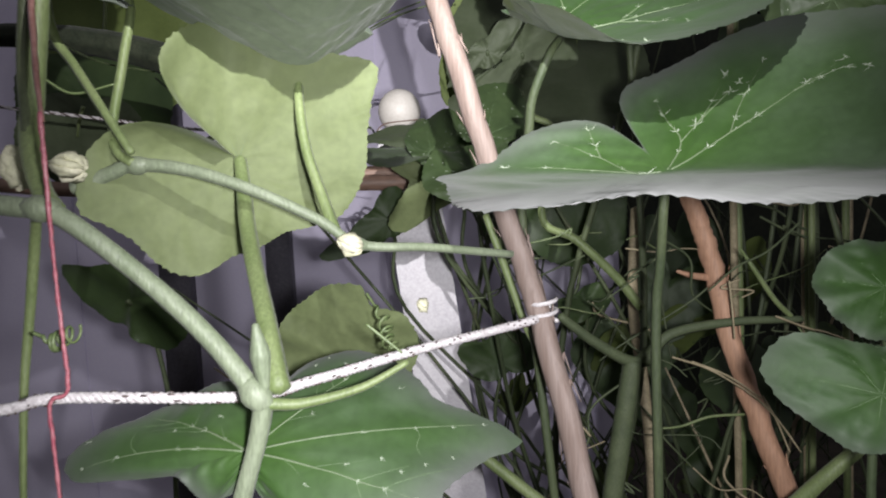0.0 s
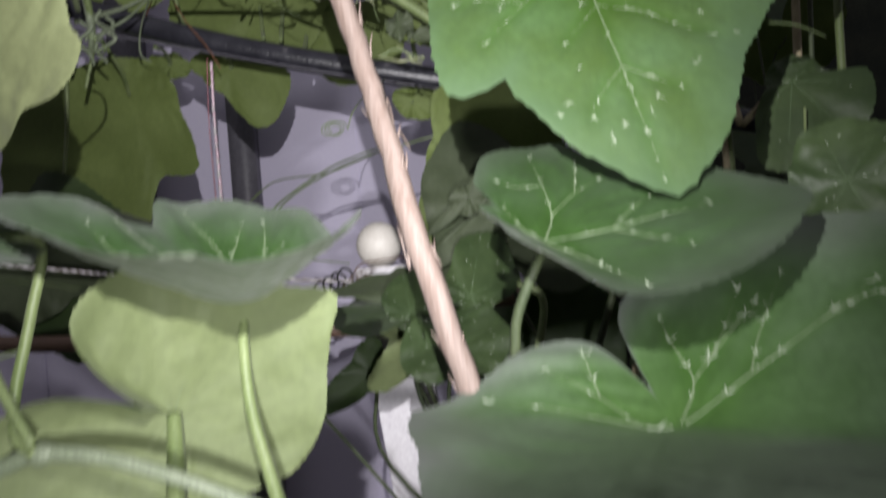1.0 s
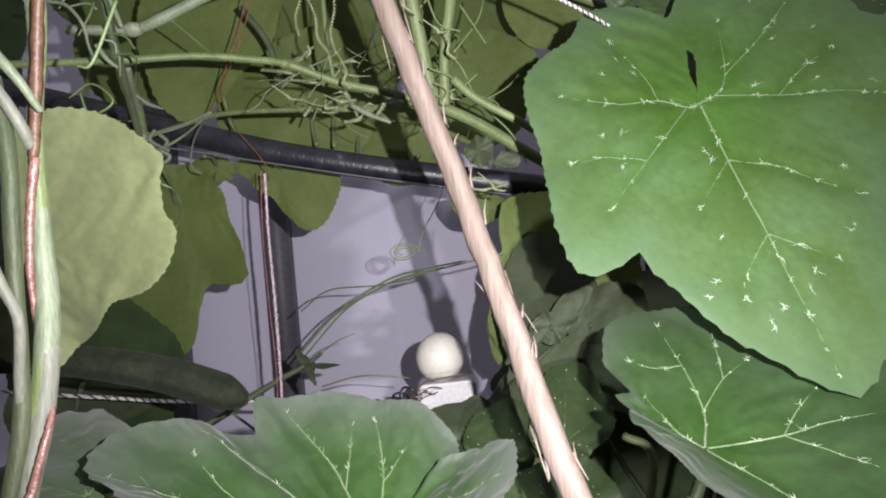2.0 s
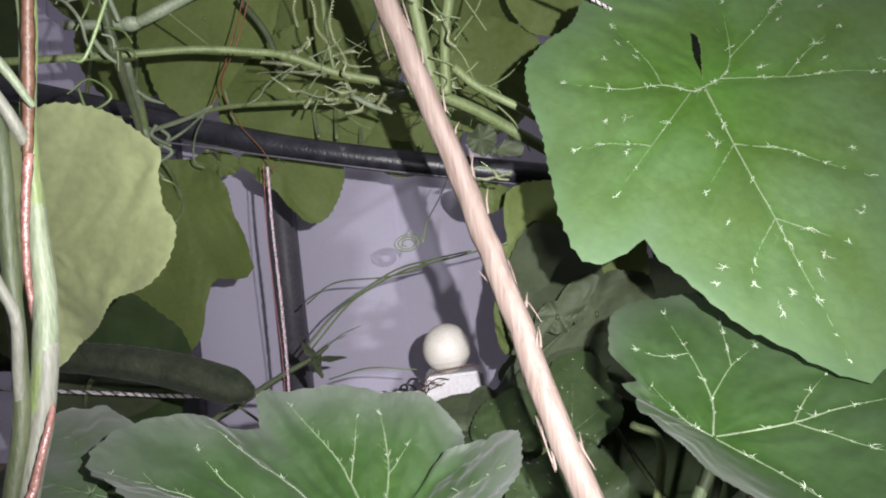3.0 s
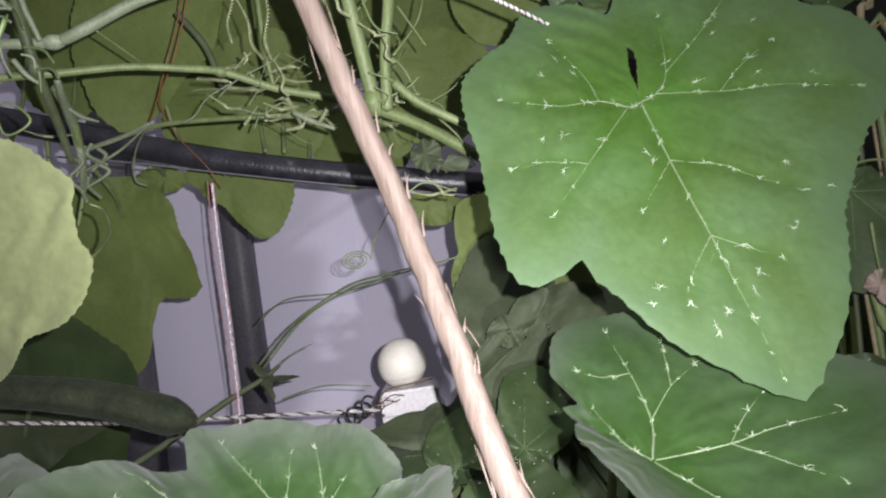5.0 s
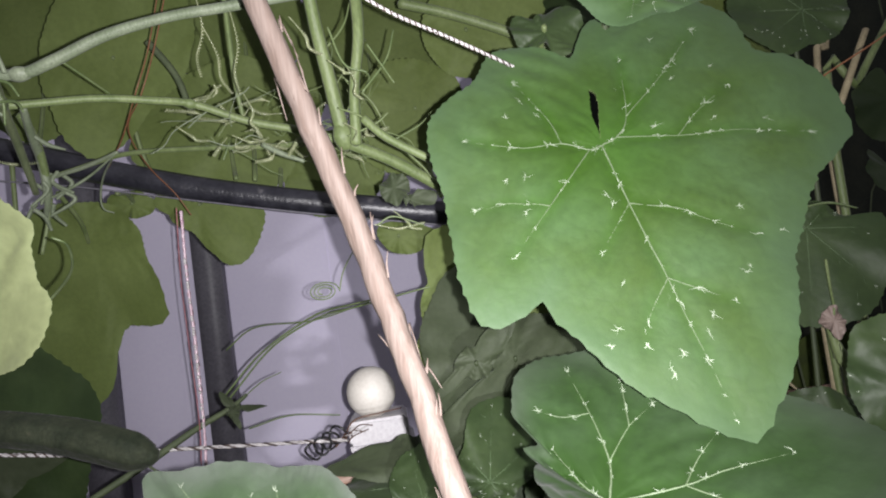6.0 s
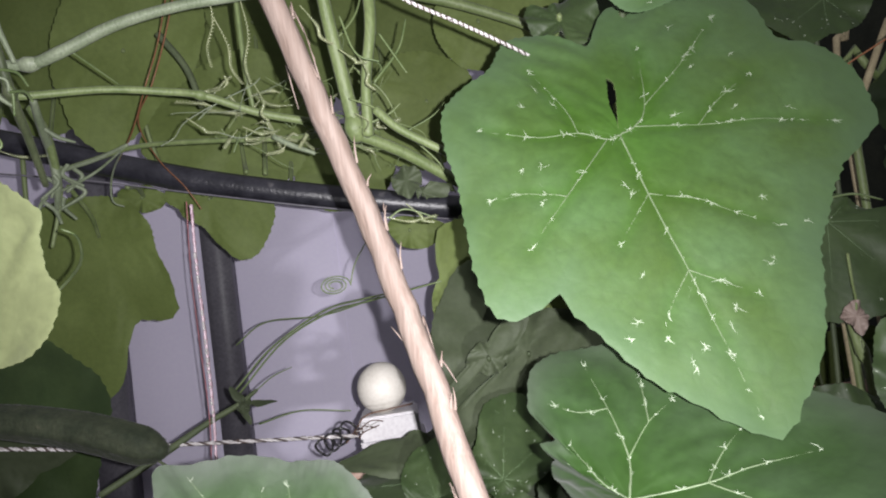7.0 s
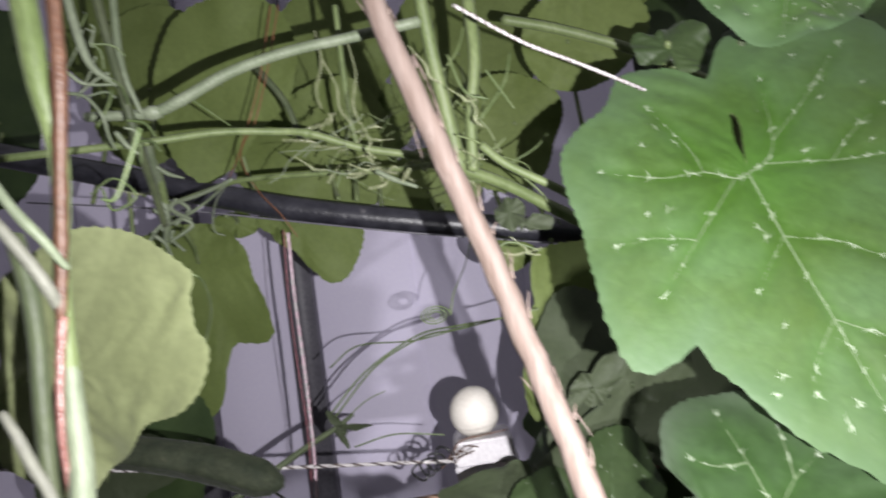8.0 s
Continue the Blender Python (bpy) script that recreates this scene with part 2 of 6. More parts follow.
def sweep(path, radii, ring=8, ridge=0.0, ridges=5, jitter=0.0, seed=1, twist=0.0):
    """Vertices and faces of a tube along a path, with rounded ends."""
    rnd = random.Random(seed)
    n = len(path)
    verts, faces = [], []
    ahead = (path[1] - path[0]).normalized()
    side = ahead.orthogonal().normalized()
    for i, q in enumerate(path):
        d = (path[min(i + 1, n - 1)] - path[max(i - 1, 0)])
        d = d.normalized() if d.length > 1e-9 else ahead
        side = (side - d * side.dot(d)).normalized()
        up = d.cross(side)
        u = i / (n - 1) * (len(radii) - 1)
        k = min(int(u), len(radii) - 2)
        r = radii[k] + (radii[k + 1] - radii[k]) * (u - k)
        for j in range(ring):
            a = 2 * math.pi * j / ring + twist * i
            rr = r * (1 + ridge * math.cos(ridges * a)) * (1 + jitter * (rnd.random() - 0.5))
            verts.append(q + (side * math.cos(a) + up * math.sin(a)) * rr)
    for i in range(n - 1):
        for j in range(ring):
            a, b = i * ring + j, i * ring + (j + 1) % ring
            faces.append((a, b, b + ring, a + ring))
    verts += [path[0] - (path[1] - path[0]).normalized() * radii[0] * 0.5, path[-1] + (path[-1] - path[-2]).normalized() * radii[-1] * 0.5]
    for j in range(ring):
        faces.append((len(verts) - 2, (j + 1) % ring, j))
        b = (n - 1) * ring
        faces.append((len(verts) - 1, b + j, b + (j + 1) % ring))
    return verts, faces


def join(*meshes):
    verts, faces = [], []
    for v, f in meshes:
        k = len(verts)
        verts += v
        faces += [tuple(i + k for i in q) for q in f]
    return verts, faces


def tube(name, points, radii, mat, parent, n=24, label="", **kw):
    v, f = sweep(spline(points, n), radii, **kw)
    return part(name, v, f, mat, parent, label)


def box(lo, hi, bevel=0.002):
    bm = bmesh.new()
    bmesh.ops.create_cube(bm, size=1)
    for v in bm.verts:
        v.co = Vector([lo[i] + (v.co[i] + 0.5) * (hi[i] - lo[i]) for i in range(3)])
    if bevel:
        bmesh.ops.bevel(bm, geom=bm.edges[:], offset=bevel, segments=2, affect="EDGES")
    bm.verts.index_update()
    out = [v.co.copy() for v in bm.verts], [tuple(v.index for v in q.verts) for q in bm.faces]
    bm.free()
    return out


# ---- pumpkin leaves ----
LEAF_COUNT = [0]


def radius_of(lobes):
    """The leaf's outline as a smooth periodic function of the angle from its tip."""
    a = np.array([q[0] for q in lobes], float)
    r = np.array([q[1] for q in lobes], float)
    a, r = np.r_[a[-2:] - 360, a, a[:2] + 360], np.r_[r[-2:], r, r[:2]]
    h = np.maximum(np.diff(a), 0.5)
    s = np.diff(r) / h
    m = np.zeros(len(a))
    m[1:-1] = np.where(s[:-1] * s[1:] > 0, 2 * s[:-1] * s[1:] / np.where(np.abs(s[:-1] + s[1:]) < 1e-9, 1e-9, s[:-1] + s[1:]), 0)

    def f(x):
        x = (np.asarray(x, float) + 180) % 360 - 180
        k = np.clip(np.searchsorted(a, x) - 1, 0, len(h) - 1)
        u = (x - a[k]) / h[k]
        return (r[k] * (1 + 2 * u) * (1 - u) ** 2 + h[k] * m[k] * u * (1 - u) ** 2 + r[k + 1] * u * u * (3 - 2 * u) - h[k] * m[k + 1] * u * u * (1 - u))
    return f


def star(rnd, q, o, n, size):
    """A silvery mark where ribs fork: fine tapering strokes fanned about the rib's direction o."""
    out = []
    fan = [(rnd.uniform(-0.15, 0.15), rnd.uniform(0.7, 1.2)), (math.pi + rnd.uniform(-0.3, 0.3), rnd.uniform(0.5, 1.0))]
    fan += [(sg * rnd.uniform(0.35, 1.2) + (math.pi if rnd.random() < 0.25 else 0.0), rnd.uniform(0.35, 1.1)) for sg in (-1, 1, -1, 1)]
    fan += [(rnd.uniform(-3.1, 3.1), rnd.uniform(0.2, 0.6)) for _ in range(rnd.choice((1, 2, 3, 4)))]
    for turn, k in fan:
        if rnd.random() < 0.22:
            continue
        d = Matrix.Rotation(turn, 3, n) @ o
        across = d.cross(n).normalized()
        ln = size * k * rnd.uniform(0.0045, 0.0100)
        wd = across * max(size, 0.5) * rnd.uniform(0.00022, 0.00048)
        bend = across * ln * rnd.uniform(-0.22, 0.22)
        out.append([q - d * 0.0007, q + d * ln * 0.35 + wd + bend, q + d * ln + n * 0.0002, q + d * ln * 0.35 - wd + bend])
    return out


def leaf(label, c, n, tip, lobes, cup=0.0, veins=(0, 44, -44, 92, -92, 140, -140), stem=None, top=None, under=None, marks=True, fine=2, wave=0.004, puff=0.003, stem_r=0.0045, group="pumpkin leaves", vein=None, stem_mat=None, droop=0.0, ribs=None, scatter=0, mark=1.0, plain=False, hole=None, curl=0.0, fold=None, lift=None, pucker=0.00012):
    LEAF_COUNT[0] += 1
    seed = LEAF_COUNT[0]
    rnd = random.Random(seed)
    c, n, tip = Vector(c), Vector(n).normalized(), Vector(tip).normalized()
    side = n.cross(tip)
    rf = radius_of(lobes)
    rise = radius_of(lift) if lift else None
    size = float(np.mean([q[1] for q in lobes]))
    va = np.array(veins, float)
    ph = [rnd.uniform(0, 6.28) for _ in range(6)]
    puff = puff * (0.25 if plain else 1.0 if fine == 2 else 0.5)

    lines = []
    for rib in ribs or ():
        way = spline([(float(rf(a)) * u * math.cos(math.radians(a)), float(rf(a)) * u * math.sin(math.radians(a)), 0) for a, u in rib], 10 * len(rib))
        lines += [(q.x, q.y) for q in way]
    lines = np.array(lines) if lines else None

    def near_rib(a, rho):
        """How far each place of the blade lies from its nearest rib."""
        t, r = np.radians(a), rf(a) * rho
        x, y = r * np.cos(t), r * np.sin(t)
        d = np.full(np.shape(x), 1.0)
        for u, v in lines:
            d = np.minimum(d, (x - u) ** 2 + (y - v) ** 2)
        return np.sqrt(d)

    def height(a, rho):
        """Relief over the leaf's plane at angles a (degrees) and fractions rho of the way to the edge."""
        a = np.asarray(a, float)
        t = np.radians(a)
        d = np.min(np.abs((a[..., None] - va + 180) % 360 - 180), axis=-1)
        swell = 0.5 - 0.5 * np.cos(np.pi * np.clip(d / 24.0, 0, 1))
        h = cup * rho ** 1.6
        if lines is None:
            h = h + puff * (swell - 0.5) * np.minimum(rho * 1.6, 1) ** 1.5 * (1 - 0.3 * rho)
        else:
            k = np.clip(near_rib(a, rho) / 0.016, 0, 1)
            h = h + puff * 0.55 * k * k * (3 - 2 * k) * (1 - 0.5 * rho)
        h = h + wave * rho ** 2 * (np.sin(3 * t + ph[0]) + 0.7 * np.sin(5 * t + ph[1]) + 0.6 * np.sin(9 * t + ph[2]) * rho)
        h = h + 0.0012 * np.sin(rho * 21 + 4 * np.sin(t * 4 + ph[3])) * rho * (0.5 + 0.5 * np.sin(7 * t + ph[4]))
        if fold:
            r = rf(a) * rho * np.cos(t - math.radians(fold[0]))
            h = h + fold[1] * 0.5 * (r + np.sqrt(r * r + 0.00015))
        if rise:
            h = h + rise(a) * rho ** 1.25
        if fine == 2:
            # small swellings between the veins
            x, y = rf(a) * rho * np.cos(t), rf(a) * rho * np.sin(t)
            h = h + pucker * np.minimum(rho * 3, 1) * (np.sin(210 * x + 2.0 * np.sin(90 * y + ph[5]) + ph[3]) * np.sin(190 * y + 1.7 * np.sin(80 * x + ph[2]) + ph[4]) + 0.5 * np.sin(430 * x + ph[1]) * np.sin(400 * y + ph[0]))
        h = h - curl * np.clip((rho - 0.7) / 0.3, 0, 1) ** 2
        return h

    def at(a, rho, lift=0.0):
        r = float(rf(a)) * rho
        t = math.radians(a)
        q = c + tip * (r * math.cos(t)) + side * (r * math.sin(t)) + n * (float(height(np.array([a]), rho)[0]) + lift)
        if droop:
            q = q + Vector((0, 0, -droop * (r / size) ** 2))
        return q

    NA, NR = (96, 8) if fine == 0 else (160, 11) if fine == 1 else (288, 34)
    ang = np.arange(NA) * 360.0 / NA - 180
    R = rf(ang)
    g = np.random.RandomState(seed)
    teeth = g.uniform(-1, 1, NA) * 0.5 + np.where(np.arange(NA) % 3 == 0, 0.9, -0.3)
    rho = np.linspace(0, 1, NR + 1)[1:] ** 0.85
    A, Q = np.meshgrid(ang, rho)
    H = height(A, Q)
    t = np.radians(A)
    rr = R[None, :] * Q * (1 + (0.007 if fine == 2 else 0.012) * teeth[None, :] * Q ** 10)
    nv = np.array(n)
    base = np.array(c)[None, None, :] + rr[..., None] * (np.cos(t)[..., None] * np.array(tip) + np.sin(t)[..., None] * np.array(side)) + H[..., None] * nv
    if droop:
        base[..., 2] -= droop * (rr / size) ** 2
    thick = 0.0005 * np.where(Q >= 0.999, 0.15, 1.0)[..., None] * nv
    upper = (base + thick).reshape(-1, 3)
    lower = (base - thick).reshape(-1, 3)
    mid = np.array(at(0, 0.0))
    verts = np.concatenate([upper, [mid + 0.0005 * nv], lower, [mid - 0.0005 * nv]])
    k = NA * NR
    rim = np.concatenate([upper[-NA:], lower[-NA:]])
    verts = np.concatenate([verts, rim])
    faces, index = [], []
    for s, o in ((0, 0), (1, k + 1)):
        for j in range(NA):
            b = (j + 1) % NA
            q = (o + k, o + j, o + b)
            faces.append(q if s == 0 else q[::-1])
            index.append(s)
            for i in range(NR - 1):
                if hole and abs((ang[j] - hole[0] + 180) % 360 - 180) < hole[1] * math.sin(math.pi * min(max((rho[i] - hole[2]) / (hole[3] - hole[2]), 0), 1)) + 0.1 and hole[2] < rho[i] < hole[3]:
                    continue
                q = (o + i * NA + j, o + (i + 1) * NA + j, o + (i + 1) * NA + b, o + i * NA + b)
                faces.append(q if s == 0 else q[::-1])
                index.append(s)
    e = 2 * k + 2
    for j in range(NA):
        b = (j + 1) % NA
        faces.append((e + j, e + NA + j, e + NA + b, e + b))
        index.append(0)
    th = thing("pumpkin_leaf", c, label, "leaf", group)
    blade = part("blade", verts.tolist(), faces, [top or LEAF_TOP, under or LEAF_UNDER], th, "", index)
    tint = np.exp(-(rr / (0.42 * size)) ** 2)
    if lines is not None:
        tint = np.minimum(1, tint + 0.45 * np.exp(-(near_rib(A, Q) / 0.007) ** 2))
    else:
        gap = np.min(np.abs((A[..., None] - va + 180) % 360 - 180), axis=-1)
        tint = np.minimum(1, tint + 0.4 * np.exp(-(gap / 7.0) ** 2))
    edge = (1.5 * np.clip((Q - 0.6) / 0.4, 0, 1) ** 1.8).reshape(-1)
    edge = np.concatenate([edge, [0.0], edge, [0.0], edge[-NA:], edge[-NA:]])
    blade.data.attributes.new("margin", "FLOAT", "POINT").data.foreach_set("value", edge.astype(np.float32))
    tint = tint.reshape(-1)
    tint = np.concatenate([tint, [1.0], tint, [1.0], tint[-NA:], tint[-NA:]])
    blade.data.attributes.new("pigment", "FLOAT", "POINT").data.foreach_set("value", tint.astype(np.float32))
    if ribs:
        for k, rib in enumerate(ribs):
            pts = np.array(rib, float)
            for i in range(1, len(pts)):
                pts[i, 0] = pts[i - 1, 0] + (pts[i, 0] - pts[i - 1, 0] + 180) % 360 - 180
            if pts[0, 1] < 0.03:
                pts[0, 0] = pts[1, 0]
            us = np.linspace(0, len(pts) - 1, 5 * len(pts))
            rad = rf(pts[:, 0]) * pts[:, 1]
            flat = spline([(r * math.cos(math.radians(a)), r * math.sin(math.radians(a)), 0) for a, r in zip(pts[:, 0], rad)], len(us))
            way = []
            for q in flat:
                a = math.degrees(math.atan2(q.y, q.x))
                way.append((a, min(math.hypot(q.x, q.y) / float(rf(a)), 0.97)))
            path = [at(a, max(q, 0.005), 0.0003) for a, q in way]
            path = spline(path, len(path) * 2)
            w = 0.00075 if pts[0, 1] < 0.03 else 0.00055
            v, f = sweep(path, [w * 1.2, w, w * 0.75, w * 0.3], 5, jitter=0.5, seed=k)
            m0, ends = len(f), []
            for i in range(2, len(flat) - 1):
                for flank in (-1, 1):
                    if rnd.random() < 0.35:
                        continue
                    d = (flat[i + 1] - flat[i - 1]).normalized()
                    d = Matrix.Rotation(flank * rnd.uniform(0.75, 1.1), 3, "Z") @ d
                    ln, arc, fine_way = rnd.uniform(0.10, 0.24) * size, flank * rnd.uniform(-0.5, 0.1), []
                    for u in np.linspace(0, 1, 6):
                        q = flat[i] + Matrix.Rotation(arc * u, 3, "Z") @ d * ln * u
                        a = math.degrees(math.atan2(q.y, q.x))
                        rho_ = math.hypot(q.x, q.y) / max(float(rf(a)), 1e-3)
                        if rho_ > 0.95 or (hole and abs((a - hole[0] + 180) % 360 - 180) < 2 * hole[1] and rho_ < hole[3]):
                            break
                        fine_way.append(at(a, rho_, 0.0001))
                    if len(fine_way) > 2:
                        v2, f2 = sweep(fine_way, [w * 0.42, w * 0.3, w * 0.1], 4)
                        if scatter and rnd.random() < 0.11:
                            ends.append((fine_way[-1] + n * 0.0006, (fine_way[-1] - fine_way[-2]).normalized()))
                        f += [tuple(z + len(v) for z in q) for q in f2]
                        v += v2
            m, flecks = len(f), []
            spots = [(i, rnd.uniform(0.25, 0.6)) for i in range(3, len(way) - 1) if rnd.random() < 0.3] + [(5 * i - 1, 1.0) for i in range(1, len(pts)) if rnd.random() < 0.85] + [(len(way) - 1, 1.1)]
            put = []
            for i, fs in sorted(spots, key=lambda z: -z[1]):
                q0 = at(way[i][0], way[i][1], 0.0007)
                if any((q0 - z).length < 0.0085 for z in put):
                    continue
                put.append(q0)
                o = path[min(2 * i + 2, len(path) - 1)] - path[max(2 * i - 2, 0)]
                if o.length < 1e-6:
                    continue
                o.normalize()
                flecks += star(rnd, q0, o, n, mark * fs)
            for q0, o in ends:
                flecks += star(rnd, q0, o, n, rnd.uniform(0.6, 1.0))
            for q in flecks:
                f.append(tuple(range(len(v), len(v) + 4)))
                v += q
            part("vein", v, f, [vein or VEIN, SILVER, LEAF_SIDE], blade, "", [0] * m0 + [2] * (m - m0) + [1] * len(flecks))
    if scatter:
        v, f = [], []
        for _ in range(scatter):
            a, q = rnd.uniform(-180, 180), rnd.uniform(0.3, 0.93)
            if hole and abs((a - hole[0] + 180) % 360 - 180) < 22:
                continue
            q0 = at(a, q, 0.0008)
            o = (at(a, q + 0.03, 0.0008) - q0).normalized()
            for q in star(rnd, q0, o, n, rnd.uniform(0.6, 1.1)):
                f.append(tuple(range(len(v), len(v) + 4)))
                v += q
        tagged(part("silver_fleck", v, f, SILVER, blade, "pale silver flecks"), kind="stuff")
    # the ribs, each with its side ribs and pale flecks where they fork
    if fine and not ribs and not plain:
        for a0 in veins:
            meshes, flecks = [], []
            bend = rnd.uniform(-4, 4)
            L = max(float(rf(a0)), 0.01)
            w = (0.00085 if fine == 2 else 0.0006) * min(1.2, size / 0.1)
            path = [at(a0 + bend * u * u, 0.02 + 0.88 * u, 0.0003) for u in np.linspace(0, 1, 16)]
            meshes.append(sweep(path, [w * 1.25, w, w * 0.7, w * 0.35], 4))
            forks = []
            for i, u in enumerate((0.22, 0.4, 0.56, 0.7)):
                u += rnd.uniform(-0.05, 0.05)
                sgn = 1 if (i + seed) % 2 else -1
                for s2 in ((sgn, -sgn) if i == 2 else (sgn,)):
                    a1 = a0 + bend * u * u
                    da, du = s2 * rnd.uniform(13, 21), rnd.uniform(0.2, 0.3)
                    if float(rf(a1 + da)) < 0.72 * L:
                        continue
                    br = [at(a1 + da * v ** 0.8, min(u + du * v, 0.95), 0.0003) for v in np.linspace(0, 1, 8)]
                    meshes.append(sweep(br, [w * 0.55, w * 0.4, w * 0.15], 4))
                    forks.append((a1 + da, min(u + du, 0.95), 0.8))
                    if rnd.random() < 0.75:
                        forks.append((a1 + da * 0.5, u + du * 0.55, 0.5))
                forks.append((a0 + bend * u * u, u, 0.75))
            forks.append((a0 + bend, 0.9, 0.9))
            if marks:
                for fa, fu, fs in forks:
                    if rnd.random() < (0.35 if fine == 2 else 0.75):
                        continue
                    q0 = at(fa, fu, 0.0009)
                    out_dir = (at(fa, min(fu + 0.04, 1.0), 0.0009) - q0)
                    if out_dir.length < 1e-6:
                        continue
                    out_dir.normalize()
                    flecks += star(rnd, q0, out_dir, n, fs * min(1.0, size / 0.13))
            v, f = join(*meshes)
            m, m0 = len(f), len(meshes[0][1])
            for q in flecks:
                f.append(tuple(range(len(v), len(v) + 4)))
                v += q
            part("vein", v, f, [vein or VEIN, SILVER, vein or LEAF_RIB], blade, "", [0] * m0 + [2] * (m - m0) + [1] * len(flecks))
    if stem:
        way, shade = [Vector(q) for q in stem], stem_mat or STEM
        if way[-1].z == 0.0:
            # a stalk rooted in the soil sags and bends on its way down
            top_, foot = way[-2], way[-1]
            if foot.y > 0.75 and foot.x < 0.15:
                foot = foot + Vector((0.28, 0, 0))
            sway = Vector((rnd.uniform(-0.16, 0.16), rnd.uniform(0.0, 0.16), 0))
            way = way[:-1] + [top_.lerp(foot, u) + sway * math.sin(math.pi * u) + Vector((rnd.uniform(-0.03, 0.03), rnd.uniform(-0.02, 0.02), 0)) for u in (0.3, 0.6, 0.85)] + [foot]
            shade = stem_mat or STEM_DIM
        tube("petiole", [c - n * 0.004] + way, [stem_r * 0.8, stem_r * 0.95, stem_r, stem_r * 1.15], shade, th, 34, ring=10, ridge=0.07, seed=seed)
    return th


# ---- the setting ----
def structure(name, mesh, mat, label, category, parent=None):
    ob = part(name, mesh[0], mesh[1], mat, parent, "", None, False)
    return tagged(ob, label, category, kind="structure")


structure("ground", box((-4, -3, -0.1), (4, 6, 0.0), 0), SOIL, "dark bare garden soil under the vines", "ground")
WALL_Y = 1.95
structure("wall_north", box((-4, WALL_Y, 0), (0.52, WALL_Y + 0.15, 3.2), 0), WALL, "pale lilac-grey painted sheet wall behind the vines", "wall")
# added near-black backdrop; its colour stands for the unlit dark beyond the wall
structure("wall_east", box((0.52, 3.0, 0), (4, 3.15, 3.2), 0), BACKDROP, "near-black backdrop added far behind the stalks", "wall")
structure("wall_south", box((-4, -2.6, 0), (4, -2.45, 2.6), 0), SOIL, "dark earthen wall closing the garden", "wall")
wall_post = thing("wall_post", ((-0.515, 1.900, 1.172)), "dark grey painted upright against the pale wall", "post", kind="structure")
x0 = (-0.497, 1.920, 1.324)[0]
v, f = box((x0 - 0.028, 1.885, 0.0), (x0 + 0.042, 1.945, 3.0), 0.004)
part("upright", v, f, POST_GREY, wall_post)
# dark strip further left on the wall, built as a second upright
x1 = (-0.790, 1.920, 1.161)[0]
wall_post_b = thing("wall_post", (x1, 1.9, 0), "dark grey painted upright against the pale wall", "post", kind="structure")
v, f = box((x1 - 0.05, 1.885, 0.0), (x1 + 0.035, 1.945, 3.0), 0.004)
part("upright", v, f, POST_GREY, wall_post_b)
# shallow sheet seams
for i in range(14):
    xs = -3.6 + i * 0.31
    if abs(xs - x0) > 0.08 and abs(xs - x1) > 0.08:
        v, f = box((xs, WALL_Y - 0.004, 0.0), (xs + 0.012, WALL_Y + 0.002, 3.1), 0.001)
        tagged(part("trim", v, f, WALL, None, "", None, False), "narrow raised seam of the pale wall", "seam", "wall seams", "structure")

# ---- frame of black pipe ----
pipe = thing("trellis_pipe", (-0.162, 1.150, 1.479), "black plastic pipe carrying the vines", "pipe")
tube("rail", [(-1.059, 1.120, 1.773), (-0.550, 1.130, 1.598), (-0.397, 1.135, 1.545), (-0.221, 1.140, 1.492), (0.081, 1.150, 1.424), (0.965, 1.190, 1.246)], [0.0190, 0.0188, 0.0192, 0.0188], PIPE, pipe, 40, ring=16)

# ---- white post with ball ----
bp = Vector((-0.068, 1.160, 1.166))
post = thing("garden_post", (bp.x, bp.y, 0.0), "white painted square post topped with a cream ball", "post")
v, f = box((bp.x - 0.040, bp.y - 0.03, 0.0), (bp.x + 0.056, bp.y + 0.06, bp.z - 0.069), 0.004)
v = [q + Vector(((bp.z - 0.069 - q.z) * 0.10, 0, 0)) for q in v]
part("shaft", v, f, WHITE_POST, post, "", None, False)
v, f = box((bp.x - 0.038, bp.y - 0.040, bp.z - 0.070), (bp.x + 0.050, bp.y + 0.065, bp.z - 0.036), 0.004)
part("cap", v, f, WHITE_POST, post, "", None, False)
bm = bmesh.new()
bmesh.ops.create_uvsphere(bm, u_segments=40, v_segments=24, radius=0.0375)
for q in bm.verts:
    q.co *= 1 + 0.02 * noise.noise(q.co * 40)
    q.co.z *= 1.03
    q.co += bp
bm.verts.index_update()
part("ball", [q.co.copy() for q in bm.verts], [tuple(w.index for w in q.verts) for q in bm.faces], BALL, post, "cream painted ball")
bm.free()

# ---- brown cane ----
cane = thing("cane", (-0.087, 1.100, 1.043), "brown horizontal cane tied across the post", "cane")
tube("rod", [(-1.093, 1.100, 1.127), (-0.597, 1.100, 1.054), (-0.117, 1.100, 1.057), (0.207, 1.120, 1.064), (0.891, 1.150, 1.052)], [0.0125, 0.013], BAMBOO, cane, 60, ring=12, jitter=0.02)
cane_b = thing("cane", (-0.091, 1.080, 1.042), "brown horizontal cane tied across the post", "cane")
tube("rod", [(-0.348, 1.070, 1.054), (-0.123, 1.080, 1.041), (-0.051, 1.090, 1.040)], [0.013, 0.014], BAMBOO, cane_b, 20, ring=12, jitter=0.02)


